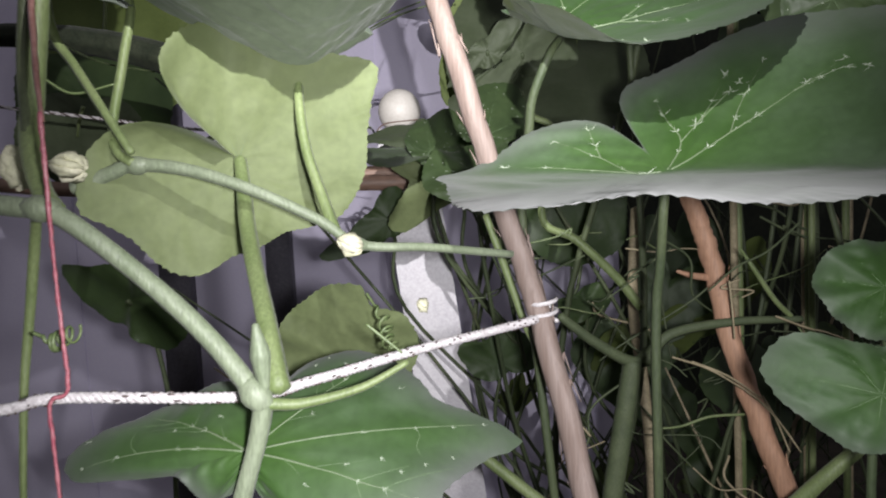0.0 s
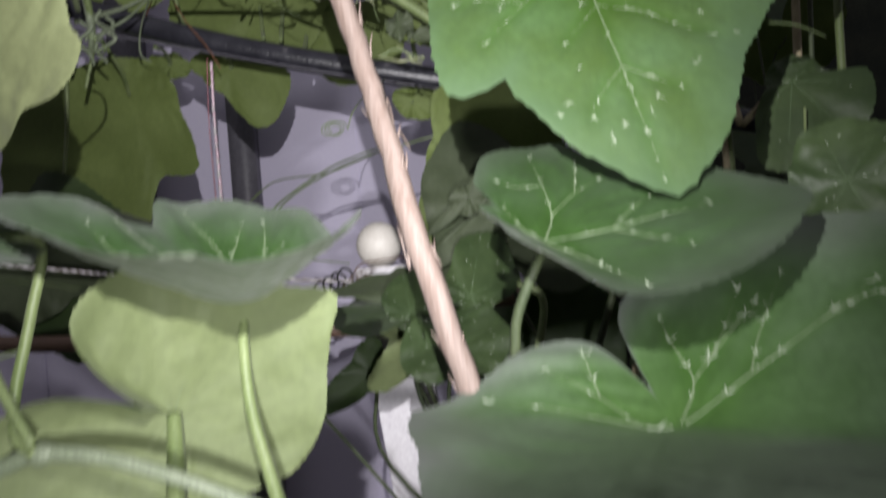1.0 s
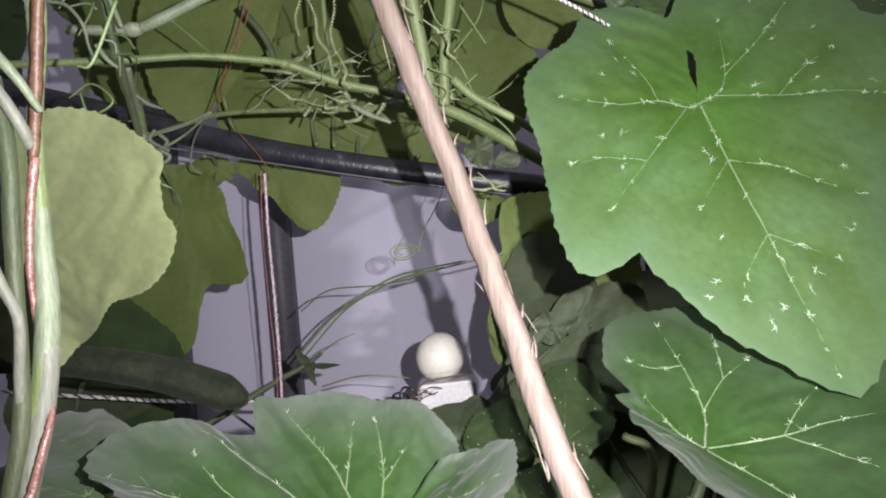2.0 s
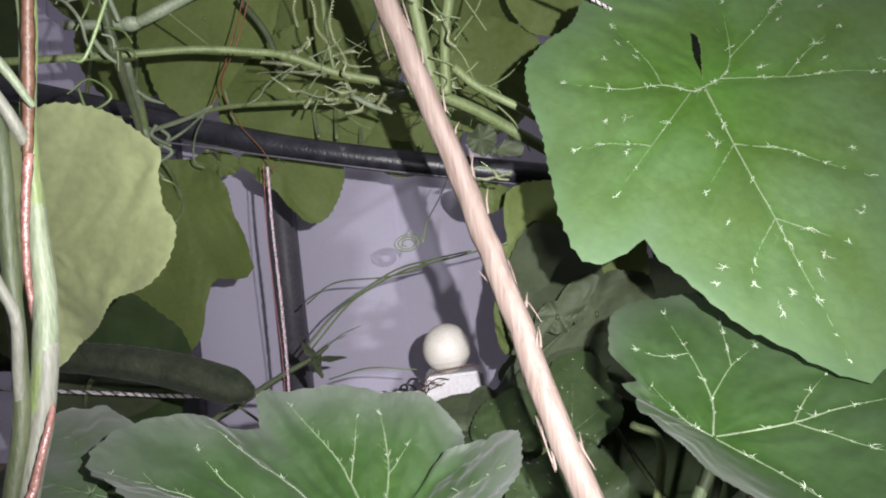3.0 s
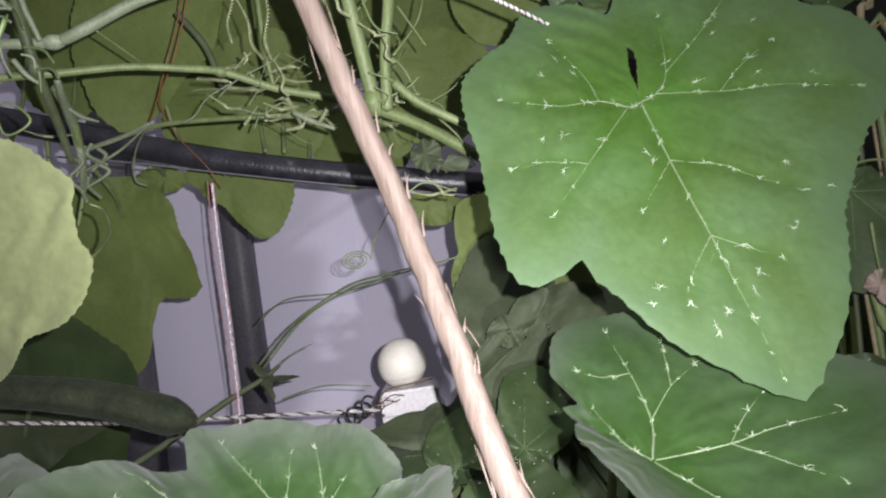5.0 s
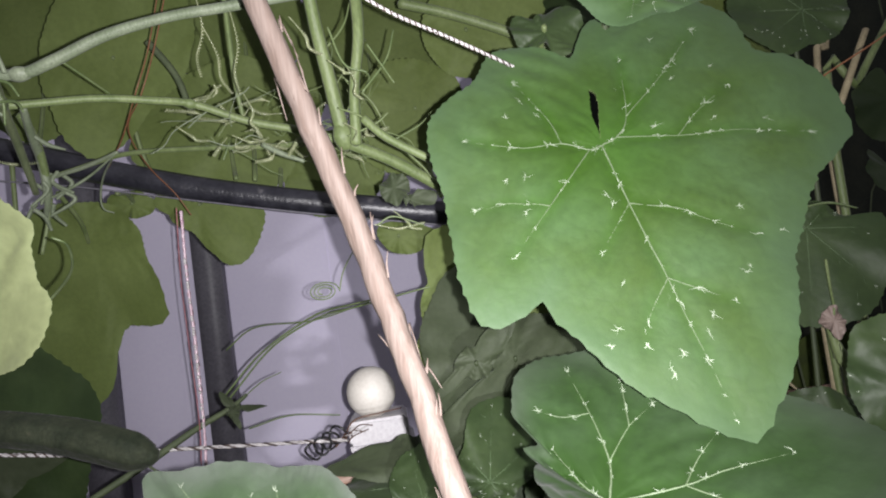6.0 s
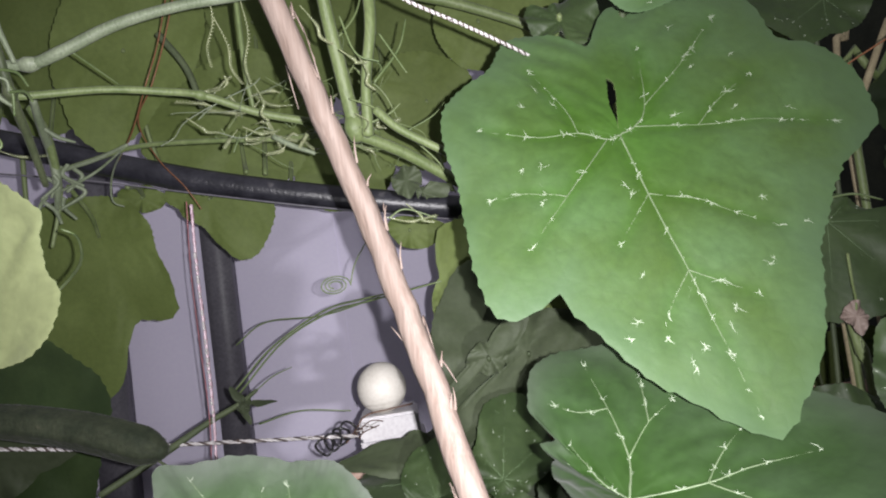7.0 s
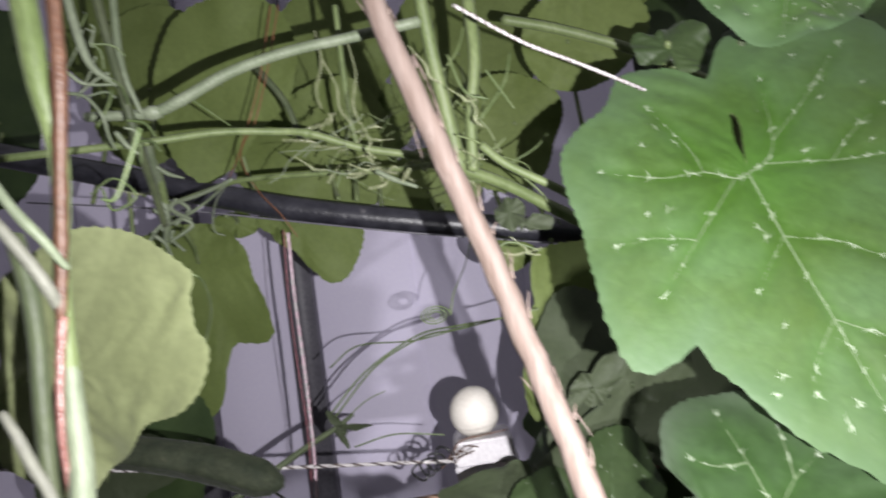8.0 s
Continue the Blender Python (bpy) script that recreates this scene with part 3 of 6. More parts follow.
# ---- sticks ----
def stick(label, points, r, mat, splinters, seed):
    th = thing("wooden_stick", points[0], label, "stick", "sticks in the bed")
    path = spline(points, 60)
    rnd = random.Random(seed)
    path = [q + Vector((rnd.uniform(-1, 1), rnd.uniform(-1, 1), 0)) * r[0] * 0.10 for q in path]
    v, f = sweep(path, r, 14, 0.06, 3, 0.10, seed)
    part("shaft", v, f, mat, th)
    for i in range(splinters):
        u = rnd.uniform(0.05, 0.97)
        k = int(u * 58)
        q = path[k]
        d = (path[k + 1] - path[k]).normalized()
        s = Matrix.Rotation(rnd.choice((-0.3, 0.0, 0.2, 3.0)) + rnd.uniform(-0.5, 0.5), 3, d) @ Vector((1, -0.25, 0))
        s.normalize()
        ln = rnd.uniform(0.008, 0.03)
        b = q + s * r[0] * 0.93
        v, f = sweep(spline([b, b + d * ln * 0.5 * rnd.choice((-1, 1, 1)) + s * 0.002, b + d * ln * rnd.choice((-1, 1, 1)) + s * rnd.uniform(0.002, 0.007)], 5), [0.0012, 0.0009, 0.0003], 4)
        part("splinter", v, f, mat, th)
    return th


main_stick = stick("peeled pinkish wooden stick with split fibres", [(0.116, 0.500, 0.635), (0.108, 0.530, 0.747), (0.081, 0.555, 0.891), (0.059, 0.575, 0.977), (0.019, 0.575, 1.120), (-0.007, 0.615, 1.236), (-0.033, 0.640, 1.346), (-0.074, 0.640, 1.487), (-0.116, 0.640, 1.643)], [0.0106, 0.0100, 0.0095, 0.0091], WOOD, 40, 5)
stick_b = stick("weathered orange-brown wooden stick with a side twig", [(0.456, 0.720, 0.493), (0.387, 0.740, 0.643), (0.341, 0.770, 0.806), (0.326, 0.790, 0.908), (0.309, 0.800, 0.977), (0.291, 0.820, 1.063)], [0.0135, 0.012, 0.011], WOOD_DARK, 8, 9)
tube("side_twig", [(0.325, 0.790, 0.892), (0.298, 0.785, 0.897), (0.278, 0.780, 0.904)], [0.005, 0.004, 0.002], WOOD_DARK, stick_b, 8)


# ---- cords and strings ----
def cord(label, points, r, turns, name="cord", strands=3, mats=(None, None), category="cord", n=160, dark=None):
    th = thing(name, points[0], label, category)
    path = spline(points, n)
    for s in range(strands):
        q2 = []
        d = (path[-1] - path[0]).normalized()
        a, b = d.orthogonal().normalized(), None
        b = d.cross(a)
        for i, q in enumerate(path):
            w = 2 * math.pi * (turns * i / n + s / strands)
            q2.append(q + (a * math.cos(w) + b * math.sin(w)) * r * 0.5)
        v, f = sweep(q2, [r * (0.48 if s == dark else 0.56)] * 2, 6, 0, 0, 0.25, s + 3)
        part("strand", v, f, ROPE_FLECK if s == dark else (mats[0] or ROPE), th, "dark strand" if s == dark else "")
    if mats[1]:
        rnd = random.Random(len(label))
        for i in range(int(turns) * 3):
            k = rnd.randrange(n - 4)
            w = rnd.uniform(0, 6.28)
            o = (a * math.cos(w) + b * math.sin(w)) * r * 1.0
            v, f = sweep([path[k] + o, path[k + 1] + o * 1.02, path[k + 2] + o], [r * 0.2, r * 0.25, r * 0.15], 4)
            part("fleck", v, f, mats[1], th)
    return th


cord("thick white braided cord with dark flecks tied to the stick", [(-0.349, 0.370, 0.894), (-0.271, 0.380, 0.891), (-0.236, 0.385, 0.895), (-0.135, 0.410, 0.883), (-0.093, 0.440, 0.884), (-0.024, 0.480, 0.892), (0.029, 0.520, 0.894), (0.074, 0.545, 0.898)], 0.0037, 62, mats=(ROPE, ROPE_FLECK), n=480)
ring = [Vector((0.082, 0.560, 0.893)) + Vector((math.cos(w) * 0.0118, math.sin(w) * 0.0118, 0.0016 * w)) for w in np.linspace(0, 12.5, 40)]
tie = thing("cord_tie", ring[0], "white cord wound round the stick", "cord")
v, f = sweep(ring, [0.002, 0.002], 6, 0, 0, 0.2)
part("winding", v, f, ROPE, tie)
cord("white flecked cord crossing to the post", [(-0.755, 1.060, 1.201), (-0.555, 1.070, 1.168), (-0.452, 1.080, 1.150), (-0.330, 1.090, 1.136), (-0.107, 1.100, 1.111)], 0.0028, 34, mats=(ROPE, ROPE_FLECK), n=320, dark=1)
cord("white flecked cord running up to the stick behind a large leaf", [(-0.035, 0.660, 1.569), (0.015, 0.660, 1.530), (0.057, 0.670, 1.510), (0.098, 0.690, 1.495), (0.161, 0.750, 1.485)], 0.0016, 36, mats=(ROPE, ROPE_FLECK), n=200, dark=1)
red_a = thing("red_string", (-0.242, 0.400, 0.896), "shiny red string hanging from the vine", "string")
tube("strand", [(-0.227, 0.375, 1.064), (-0.227, 0.375, 1.019), (-0.230, 0.380, 0.972), (-0.229, 0.380, 0.932), (-0.229, 0.380, 0.901), (-0.239, 0.378, 0.894), (-0.239, 0.378, 0.865), (-0.238, 0.378, 0.795)], [0.0015, 0.0011, 0.0013, 0.0010], RED, red_a, 90, ring=6, jitter=0.7)
red_b = thing("red_string", (-0.303, 1.080, 1.360), "thin red foil string hanging from the black pipe", "string")
tube("ribbon", [(-0.300, 1.094, 1.470), (-0.302, 1.094, 1.378), (-0.301, 1.094, 1.278), (-0.302, 1.094, 1.162), (-0.309, 1.094, 1.050)], [0.0020, 0.0016, 0.0021, 0.0017, 0.0020], RIBBON, red_b, 120, "pale pink foil ribbon", ring=6, jitter=0.5, seed=8, ridge=0.4, ridges=2, twist=0.25)
tube("strand", [(-0.305, 1.090, 1.475), (-0.312, 1.098, 1.378), (-0.311, 1.098, 1.278), (-0.309, 1.098, 1.162), (-0.318, 1.096, 1.050)], [0.0008, 0.0006, 0.0007, 0.0007], RED, red_b, 80, ring=5, jitter=0.6, seed=4, twist=0.4)
# foil highlights modelled as short white pieces along the ribbon
gl = spline([(-0.302, 1.091, 1.400), (-0.301, 1.091, 1.278), (-0.302, 1.091, 1.150)], 60)
rnd = random.Random(3)
for k in range(40):
    i = rnd.randrange(57)
    v, f = sweep([gl[i], gl[i].lerp(gl[i + 1], rnd.uniform(0.3, 1.0))], [0.0024, 0.0016], 5)
    part("glint", v, f, ROPE, red_b, "white piece for a foil glint")
rust = thing("rust_string", (-0.277, 0.950, 1.631), "rust-red twisted string looped over the vine", "string")
tube("strand", [(-0.240, 0.950, 1.743), (-0.265, 0.950, 1.658), (-0.288, 0.950, 1.596), (-0.327, 1.000, 1.569), (-0.328, 1.060, 1.534), (-0.308, 1.100, 1.499), (-0.291, 1.110, 1.465)], [0.0009, 0.0009], RUST, rust, 50, ring=6)
tube("strand", [(-0.251, 0.955, 1.747), (-0.276, 0.955, 1.654), (-0.297, 0.955, 1.599), (-0.335, 1.000, 1.559), (-0.377, 1.050, 1.534)], [0.0009, 0.0009], RUST, rust, 50, ring=6)
# lighter grey than the other wire: the glint is put into its colour
wire = thing("thin_wire", (-0.308, 1.100, 1.495), "thin wire under the black pipe, greyed for its glint", "wire")
tube("strand", [(-0.686, 1.100, 1.575), (-0.464, 1.105, 1.531), (-0.288, 1.110, 1.487), (-0.122, 1.115, 1.446), (0.084, 1.120, 1.400)], [0.0013, 0.0013], POST_GREY, wire, 40, ring=6)
wrap = thing("pink_string", (-0.096, 1.100, 1.127), "thin brown-pink string wound round the white post cap", "string")
tube("strand", [(-0.125, 1.100, 1.103), (-0.109, 1.100, 1.120), (-0.093, 1.100, 1.137), (-0.061, 1.100, 1.141), (-0.025, 1.105, 1.143)], [0.0011, 0.0012, 0.0010], BROWN_STRING, wrap, 30, ring=6, jitter=0.3)
for k in range(5):
    tube("strand", [(-0.111, 1.098, 1.113), (-0.099, 1.094, 1.123), (-0.085, 1.094, 1.130), (-0.069, 1.098, 1.126)] if k == 0 else [Vector((-0.112, 1.098, 1.113)) + Vector((0.003 * k, 0, 0.006 * math.sin(k * 2.3))), Vector((-0.098, 1.093, 1.122)) + Vector((0, 0, 0.008 * math.cos(k * 1.9))), Vector((-0.081, 1.098, 1.124)) + Vector((0.006 * math.sin(k), 0, 0.006 * math.cos(k)))], [0.0010, 0.0008], ROPE if k % 2 else BROWN_STRING, wrap, 20, ring=5)
coil_w = thing("wire_coil", (-0.140, 1.100, 1.104), "loose coil of black wire on the post", "wire")
cc = Vector((-0.136, 1.100, 1.103))
for i in range(4):
    pts = [cc + Vector((0.012 * i - 0.02 + 0.012 * math.cos(w), 0.01 * math.sin(w * 2 + i), 0.012 * math.sin(w) + 0.006 * i)) for w in np.linspace(0, 6.4, 20)]
    v, f = sweep(pts, [0.0018, 0.0018], 6)
    part("loop", v, f, WIRE, coil_w)

# ---- the large leaves near the viewer ----
leaf('large bright green pumpkin leaf with silver-flecked veins and a torn slit', (0.177, 0.668, 1.398), (0.018, -0.905, 0.425), (0.119, -0.420, -0.899), [(-173, 0.127), (-158, 0.141), (-139, 0.128), (-123, 0.141), (-111, 0.148), (-86, 0.144), (-71, 0.157), (-57, 0.183), (-48, 0.197), (-41, 0.174), (-39, 0.159), (-35, 0.169), (-27, 0.185), (-18, 0.210), (-10, 0.228), (-5, 0.245), (-0, 0.258), (6, 0.243), (13, 0.225), (25, 0.192), (39, 0.171), (53, 0.170), (65, 0.180), (74, 0.205), (81, 0.227), (94, 0.231), (103, 0.219), (110, 0.196), (124, 0.219), (140, 0.208), (148, 0.176), (162, 0.150), (174, 0.102)], cup=0.000, pucker=0.00022, veins=(0, -52, -104, -148, 144, 126, 82,), stem=[(0.20, 0.72, 1.36), (0.23, 0.78, 1.15), (0.24, 0.80, 0.80), (0.24, 0.80, 0.0)], wave=0.002, puff=0.005, scatter=3, ribs=[[(-57, 0.0), (-2, 0.24), (-1, 0.51), (-1, 0.73), (-1, 0.94)], [(-57, 0.0), (-80, 0.08), (-107, 0.23), (-102, 0.48), (-106, 0.79)], [(-107, 0.23), (-138, 0.4), (-151, 0.73)], [(-80, 0.08), (-54, 0.42), (-52, 0.71)], [(-57, 0.0), (107, 0.08), (126, 0.19), (148, 0.59)], [(126, 0.19), (126, 0.5), (128, 0.8)], [(107, 0.08), (84, 0.31), (83, 0.57), (80, 0.82)], [(84, 0.3), (98, 0.43), (104, 0.66)], [(-2, 0.24), (24, 0.43), (29, 0.56), (36, 0.82)], [(-2, 0.24), (-23, 0.54)], [(-1, 0.51), (-10, 0.69), (-13, 0.82)], [(-54, 0.42), (-68, 0.61), (-74, 0.83)], [(-1, 0.51), (13, 0.74)]], hole=(167, 6, 0.03, 0.48))
leaf('bright green pumpkin leaf above the large one', (0.238, 0.660, 1.554), (0.000, -0.928, 0.371), (-0.442, -0.333, -0.833), [(-131, 0.067), (-81, 0.075), (-53, 0.080), (-30, 0.078), (-3, 0.080), (23, 0.069), (62, 0.064), (119, 0.075), (171, 0.089)], cup=0.000, stem=[(0.22, 0.74, 1.50), (0.25, 0.8, 1.2), (0.25, 0.8, 0.0)])
leaf('broad green pumpkin leaf with pale veins, its near edge turned up', (0.108, 0.572, 1.140), (-0.120, -0.661, 0.741), (0.982, -0.188, -0.008), [(-150, 0.044), (-125, 0.052), (-100, 0.070), (-81, 0.090), (-65, 0.114), (-43, 0.138), (-25, 0.154), (-12, 0.168), (-0, 0.180), (12, 0.172), (26, 0.151), (49, 0.124), (71, 0.121), (86, 0.138), (98, 0.136), (114, 0.122), (124, 0.101), (129, 0.090), (131, 0.062), (139, 0.069), (141, 0.065), (146, 0.052)], cup=0.000, pucker=0.00022, lift=[(-150, 0.050), (-125, 0.058), (-100, 0.060), (-81, 0.058), (-65, 0.054), (-43, 0.045), (-25, 0.038), (-8, 0.029), (15, 0.012), (40, 0.002), (100, 0.0), (140, 0.004), (165, 0.030)], veins=(1, 101, 69, -37, 141,), stem=[(0.096, 0.560, 1.120), (0.082, 0.570, 1.086), (0.079, 0.580, 1.056), (0.072, 0.600, 0.976), (0.10, 0.62, 0.5), (0.10, 0.62, 0.0)], mark=0.75, ribs=[[(64, 0.01), (79, 0.24), (90, 0.53), (95, 0.85)], [(79, 0.24), (66, 0.52), (58, 0.72)], [(64, 0.01), (5, 0.28), (8, 0.46), (7, 0.69)], [(5, 0.28), (20, 0.42), (27, 0.62)], [(5, 0.28), (-13, 0.46), (-22, 0.67)], [(64, 0.01), (137, 0.32), (126, 0.55)], [(64, 0.01), (-51, 0.35), (-55, 0.85)], [(90, 0.53), (107, 0.57), (116, 0.71)], [(66, 0.52), (72, 0.74), (74, 0.85)]], top=LEAF_DOWNY)
leaf('huge level pumpkin leaf, grey-green and downy, with branching white veins', (0.171, 0.497, 1.011), (-0.278, -0.696, 0.662), (0.897, 0.058, 0.438), [(-172, 0.160), (-156, 0.168), (-138, 0.153), (-119, 0.145), (-105, 0.148), (-94, 0.154), (-79, 0.163), (-51, 0.175), (1, 0.255), (13, 0.227), (23, 0.205), (38, 0.168), (56, 0.137), (71, 0.115), (79, 0.093), (85, 0.034), (93, 0.082), (96, 0.093), (111, 0.119), (130, 0.145), (139, 0.168), (142, 0.184), (162, 0.158), (176, 0.156)], cup=0.000, veins=(1, 34, 57, 101, 129, 163, -51,), stem=[(0.169, 0.500, 0.987), (0.172, 0.520, 0.941), (0.173, 0.540, 0.877), (0.18, 0.58, 0.6), (0.18, 0.6, 0.0)], ribs=[[(-45, 0.02), (6, 0.25), (5, 0.49), (5, 0.69)], [(-45, 0.02), (38, 0.22), (55, 0.46), (61, 0.7)], [(38, 0.22), (31, 0.4), (32, 0.65)], [(33, 0.31), (27, 0.48), (25, 0.56)], [(-45, 0.02), (145, 0.12), (120, 0.42), (117, 0.8)], [(120, 0.42), (106, 0.68), (102, 0.81)], [(145, 0.12), (135, 0.51), (136, 0.83)], [(6, 0.25), (17, 0.41), (23, 0.7)], [(5, 0.49), (3, 0.63), (-1, 0.69)]], fold=(-129, 0.95), top=LEAF_LEVEL, under=LEAF_PALE)
leaf('funnel-shaped pumpkin leaf, green inside with pale downy lobes turned up', (-0.112, 0.537, 1.112), (0, 0, 1), (0, 1, 0), [(-178, 0.108), (-165, 0.113), (-150, 0.108), (-136, 0.103), (-122, 0.100), (-104, 0.092), (-85, 0.082), (-70, 0.070), (-59, 0.052), (-50, 0.074), (-38, 0.086), (-24, 0.083), (-8, 0.082), (8, 0.084), (20, 0.086), (34, 0.096), (46, 0.107), (52, 0.108), (58, 0.096), (63, 0.098), (72, 0.110), (82, 0.113), (90, 0.124), (100, 0.142), (112, 0.150), (122, 0.138), (137, 0.128), (152, 0.116), (168, 0.104)], lift=[(-178, 0.028), (-165, 0.026), (-150, 0.030), (-136, 0.038), (-122, 0.048), (-104, 0.057), (-85, 0.056), (-70, 0.046), (-60, 0.038), (-50, 0.036), (-38, 0.045), (-24, 0.067), (0, 0.080), (20, 0.085), (50, 0.085), (58, 0.062), (64, 0.064), (80, 0.086), (100, 0.082), (112, 0.076), (137, 0.058), (160, 0.040)], veins=(30, -5, 80, 108, -108, 148, -163), stem=[(-0.110, 0.522, 1.085), (-0.104, 0.508, 1.048), (-0.092, 0.494, 1.012), (-0.081, 0.480, 0.984)], wave=0.0030, pucker=0.0008, puff=0.007, stem_r=0.0042, mark=0.85, vein=VEIN, ribs=[[(30, 0.0), (31, 0.4), (36, 0.65), (42, 0.9)], [(31, 0.4), (20, 0.6), (14, 0.8)], [(-5, 0.0), (-8, 0.45), (-3, 0.7), (0, 0.85)], [(-8, 0.45), (-20, 0.65)], [(78, 0.0), (75, 0.4), (78, 0.7), (82, 0.93)], [(105, 0.0), (107, 0.4), (110, 0.7), (112, 0.93)], [(107, 0.4), (97, 0.62), (92, 0.8)], [(-108, 0.0), (-106, 0.45), (-114, 0.9)], [(150, 0.0), (147, 0.5), (142, 0.9)]], top=LEAF_CUP, under=LEAF_PALE)
leaf('downy grey-green pumpkin leaf with a notched edge', (-0.254, 0.487, 1.172), (0.047, -0.330, 0.943), (0.641, 0.734, 0.225), [(-150, 0.050), (-128, 0.050), (-107, 0.046), (-90, 0.042), (-78, 0.040), (-51, 0.030), (14, 0.036), (43, 0.068), (56, 0.087), (62, 0.098), (66, 0.096), (73, 0.110), (77, 0.109), (85, 0.098), (98, 0.074), (170, 0.037)], lift=[(-150, 0.004), (-128, 0.0), (-107, -0.010), (-90, -0.014), (-70, -0.018), (-45, -0.018), (14, -0.016), (60, 0.0), (150, 0.0)], cup=0.004, veins=(-50, 47, 75, 106, -83, -123,), stem=[(-0.230, 0.504, 1.166), (-0.232, 0.492, 1.120), (-0.237, 0.479, 1.073), (-0.232, 0.470, 1.050), (-0.219, 0.466, 1.040)], stem_r=0.0034, wave=0.001, puff=0.001, marks=False, top=LEAF_GREY, vein=VEIN_SOFT)
leaf('pale upright pumpkin leaf seen from its underside', (-0.162, 0.526, 1.044), (-0.422, 0.903, 0.080), (0.651, 0.363, -0.667), [(-179, 0.060), (-169, 0.091), (-159, 0.100), (-146, 0.104), (-136, 0.101), (-126, 0.095), (-113, 0.094), (-101, 0.101), (-88, 0.114), (-76, 0.132), (-65, 0.114), (-49, 0.102), (-30, 0.097), (-11, 0.092), (3, 0.078), (24, 0.066), (55, 0.074), (73, 0.097), (83, 0.101), (101, 0.100), (113, 0.108), (121, 0.119), (129, 0.116), (140, 0.108), (151, 0.094), (160, 0.075), (168, 0.045), (173, 0.022)], cup=-0.022, veins=(-1, -66, -113, -157, 79, 126, 157,), stem=[(-0.154, 0.505, 1.021), (-0.142, 0.470, 0.983), (-0.120, 0.420, 0.933), (-0.106, 0.390, 0.892)], marks=False, stem_r=0.0062)
leaf('low pumpkin leaf with a dark green face and white veins', (-0.131, 0.400, 0.850), (0.000, -0.613, 0.790), (0.860, 0.404, 0.313), [(-153, 0.027), (-127, 0.012), (-91, 0.031), (-76, 0.069), (-51, 0.107), (-34, 0.125), (-22, 0.153), (-15, 0.184), (-2, 0.132), (28, 0.126), (41, 0.101), (58, 0.076), (85, 0.077), (119, 0.097), (136, 0.139), (144, 0.122), (148, 0.087), (156, 0.049)], cup=-0.012, wave=0.006, droop=0.010, top=LEAF_LEVEL, veins=(-16, 18, 116, 138, -43,), stem=[(-0.14, 0.40, 0.75), (-0.14, 0.42, 0.4), (-0.14, 0.42, 0.0)])
leaf('pumpkin leaf behind the cord showing its pale underside', (-0.105, 0.600, 0.858), (0.206, 0.928, 0.309), (-0.139, -0.285, 0.948), [(-165, 0.052), (-112, 0.057), (-63, 0.063), (-20, 0.066), (9, 0.079), (28, 0.090), (41, 0.073), (63, 0.085), (85, 0.079), (125, 0.059)], cup=0.000, stem=[(-0.09, 0.62, 0.7), (-0.09, 0.62, 0.0)], marks=False, fine=1)
leaf('pale pumpkin leaf seen from its underside beside a red-tinged stem', (-0.341, 0.600, 1.323), (0.102, 0.973, 0.205), (0.990, -0.081, -0.112), [(-177, 0.048), (-110, 0.073), (-81, 0.095), (-72, 0.104), (-55, 0.113), (-42, 0.118), (-33, 0.122), (-26, 0.108), (-16, 0.101), (-7, 0.108), (4, 0.105), (14, 0.095), (34, 0.069), (51, 0.072), (70, 0.075), (84, 0.088), (101, 0.087), (124, 0.082)], cup=-0.010, veins=(0, -43, 58, 93, -78,), stem=[(-0.317, 0.560, 1.303), (-0.289, 0.520, 1.268), (-0.281, 0.500, 1.243)], marks=False, under=LEAF_BACK)
leaf('dark green pumpkin leaf hanging behind the pale one', (-0.476, 1.200, 1.459), (0.104, 0.989, 0.104), (-0.188, 0.122, -0.974), [(-117, 0.077), (-79, 0.095), (-59, 0.142), (-49, 0.171), (-43, 0.169), (-34, 0.154), (-26, 0.145), (-17, 0.171), (-13, 0.217), (-8, 0.253), (-2, 0.268), (14, 0.298), (30, 0.325), (50, 0.297), (73, 0.223), (96, 0.135), (136, 0.080), (170, 0.064)], cup=0.000, stem=[(-0.466, 1.150, 1.486), (-0.470, 1.100, 1.521)], marks=False, fine=1, under=LEAF_FAR, vein=VEIN_FAINT, plain=True, stem_r=0.003)
# visible face coloured with the dark green in place of the shade falling here
leaf('green pumpkin leaf coloured dark for shade, low before the wall', (-0.600, 1.150, 1.180), (0.08, 0.99, 0.10), (0.30, 0.05, -0.95), [(-160, 0.150), (-120, 0.140), (-85, 0.150), (-50, 0.130), (-20, 0.150), (5, 0.170), (30, 0.140), (55, 0.138), (85, 0.150), (120, 0.150), (150, 0.160), (178, 0.120)], cup=0.000, stem=[(-0.590, 1.160, 1.240), (-0.560, 1.150, 1.420), (-0.550, 1.140, 1.590)], marks=False, fine=1, under=LEAF_DARK, vein=VEIN_FAINT, plain=True, stem_r=0.0032)
leaf('dull green pumpkin leaf high behind the stick and vines', (-0.175, 1.330, 1.690), (0.000, 0.995, 0.105), (-0.10, 0.10, -0.98), [(-150, 0.075), (-95, 0.085), (-40, 0.075), (0, 0.095), (45, 0.080), (95, 0.085), (150, 0.080)], cup=0.000, stem=[(-0.175, 1.320, 1.650), (-0.170, 1.230, 1.560), (-0.165, 1.150, 1.490)], marks=False, fine=1, under=LEAF_FAR, vein=VEIN_FAINT, plain=True, stem_r=0.0032)
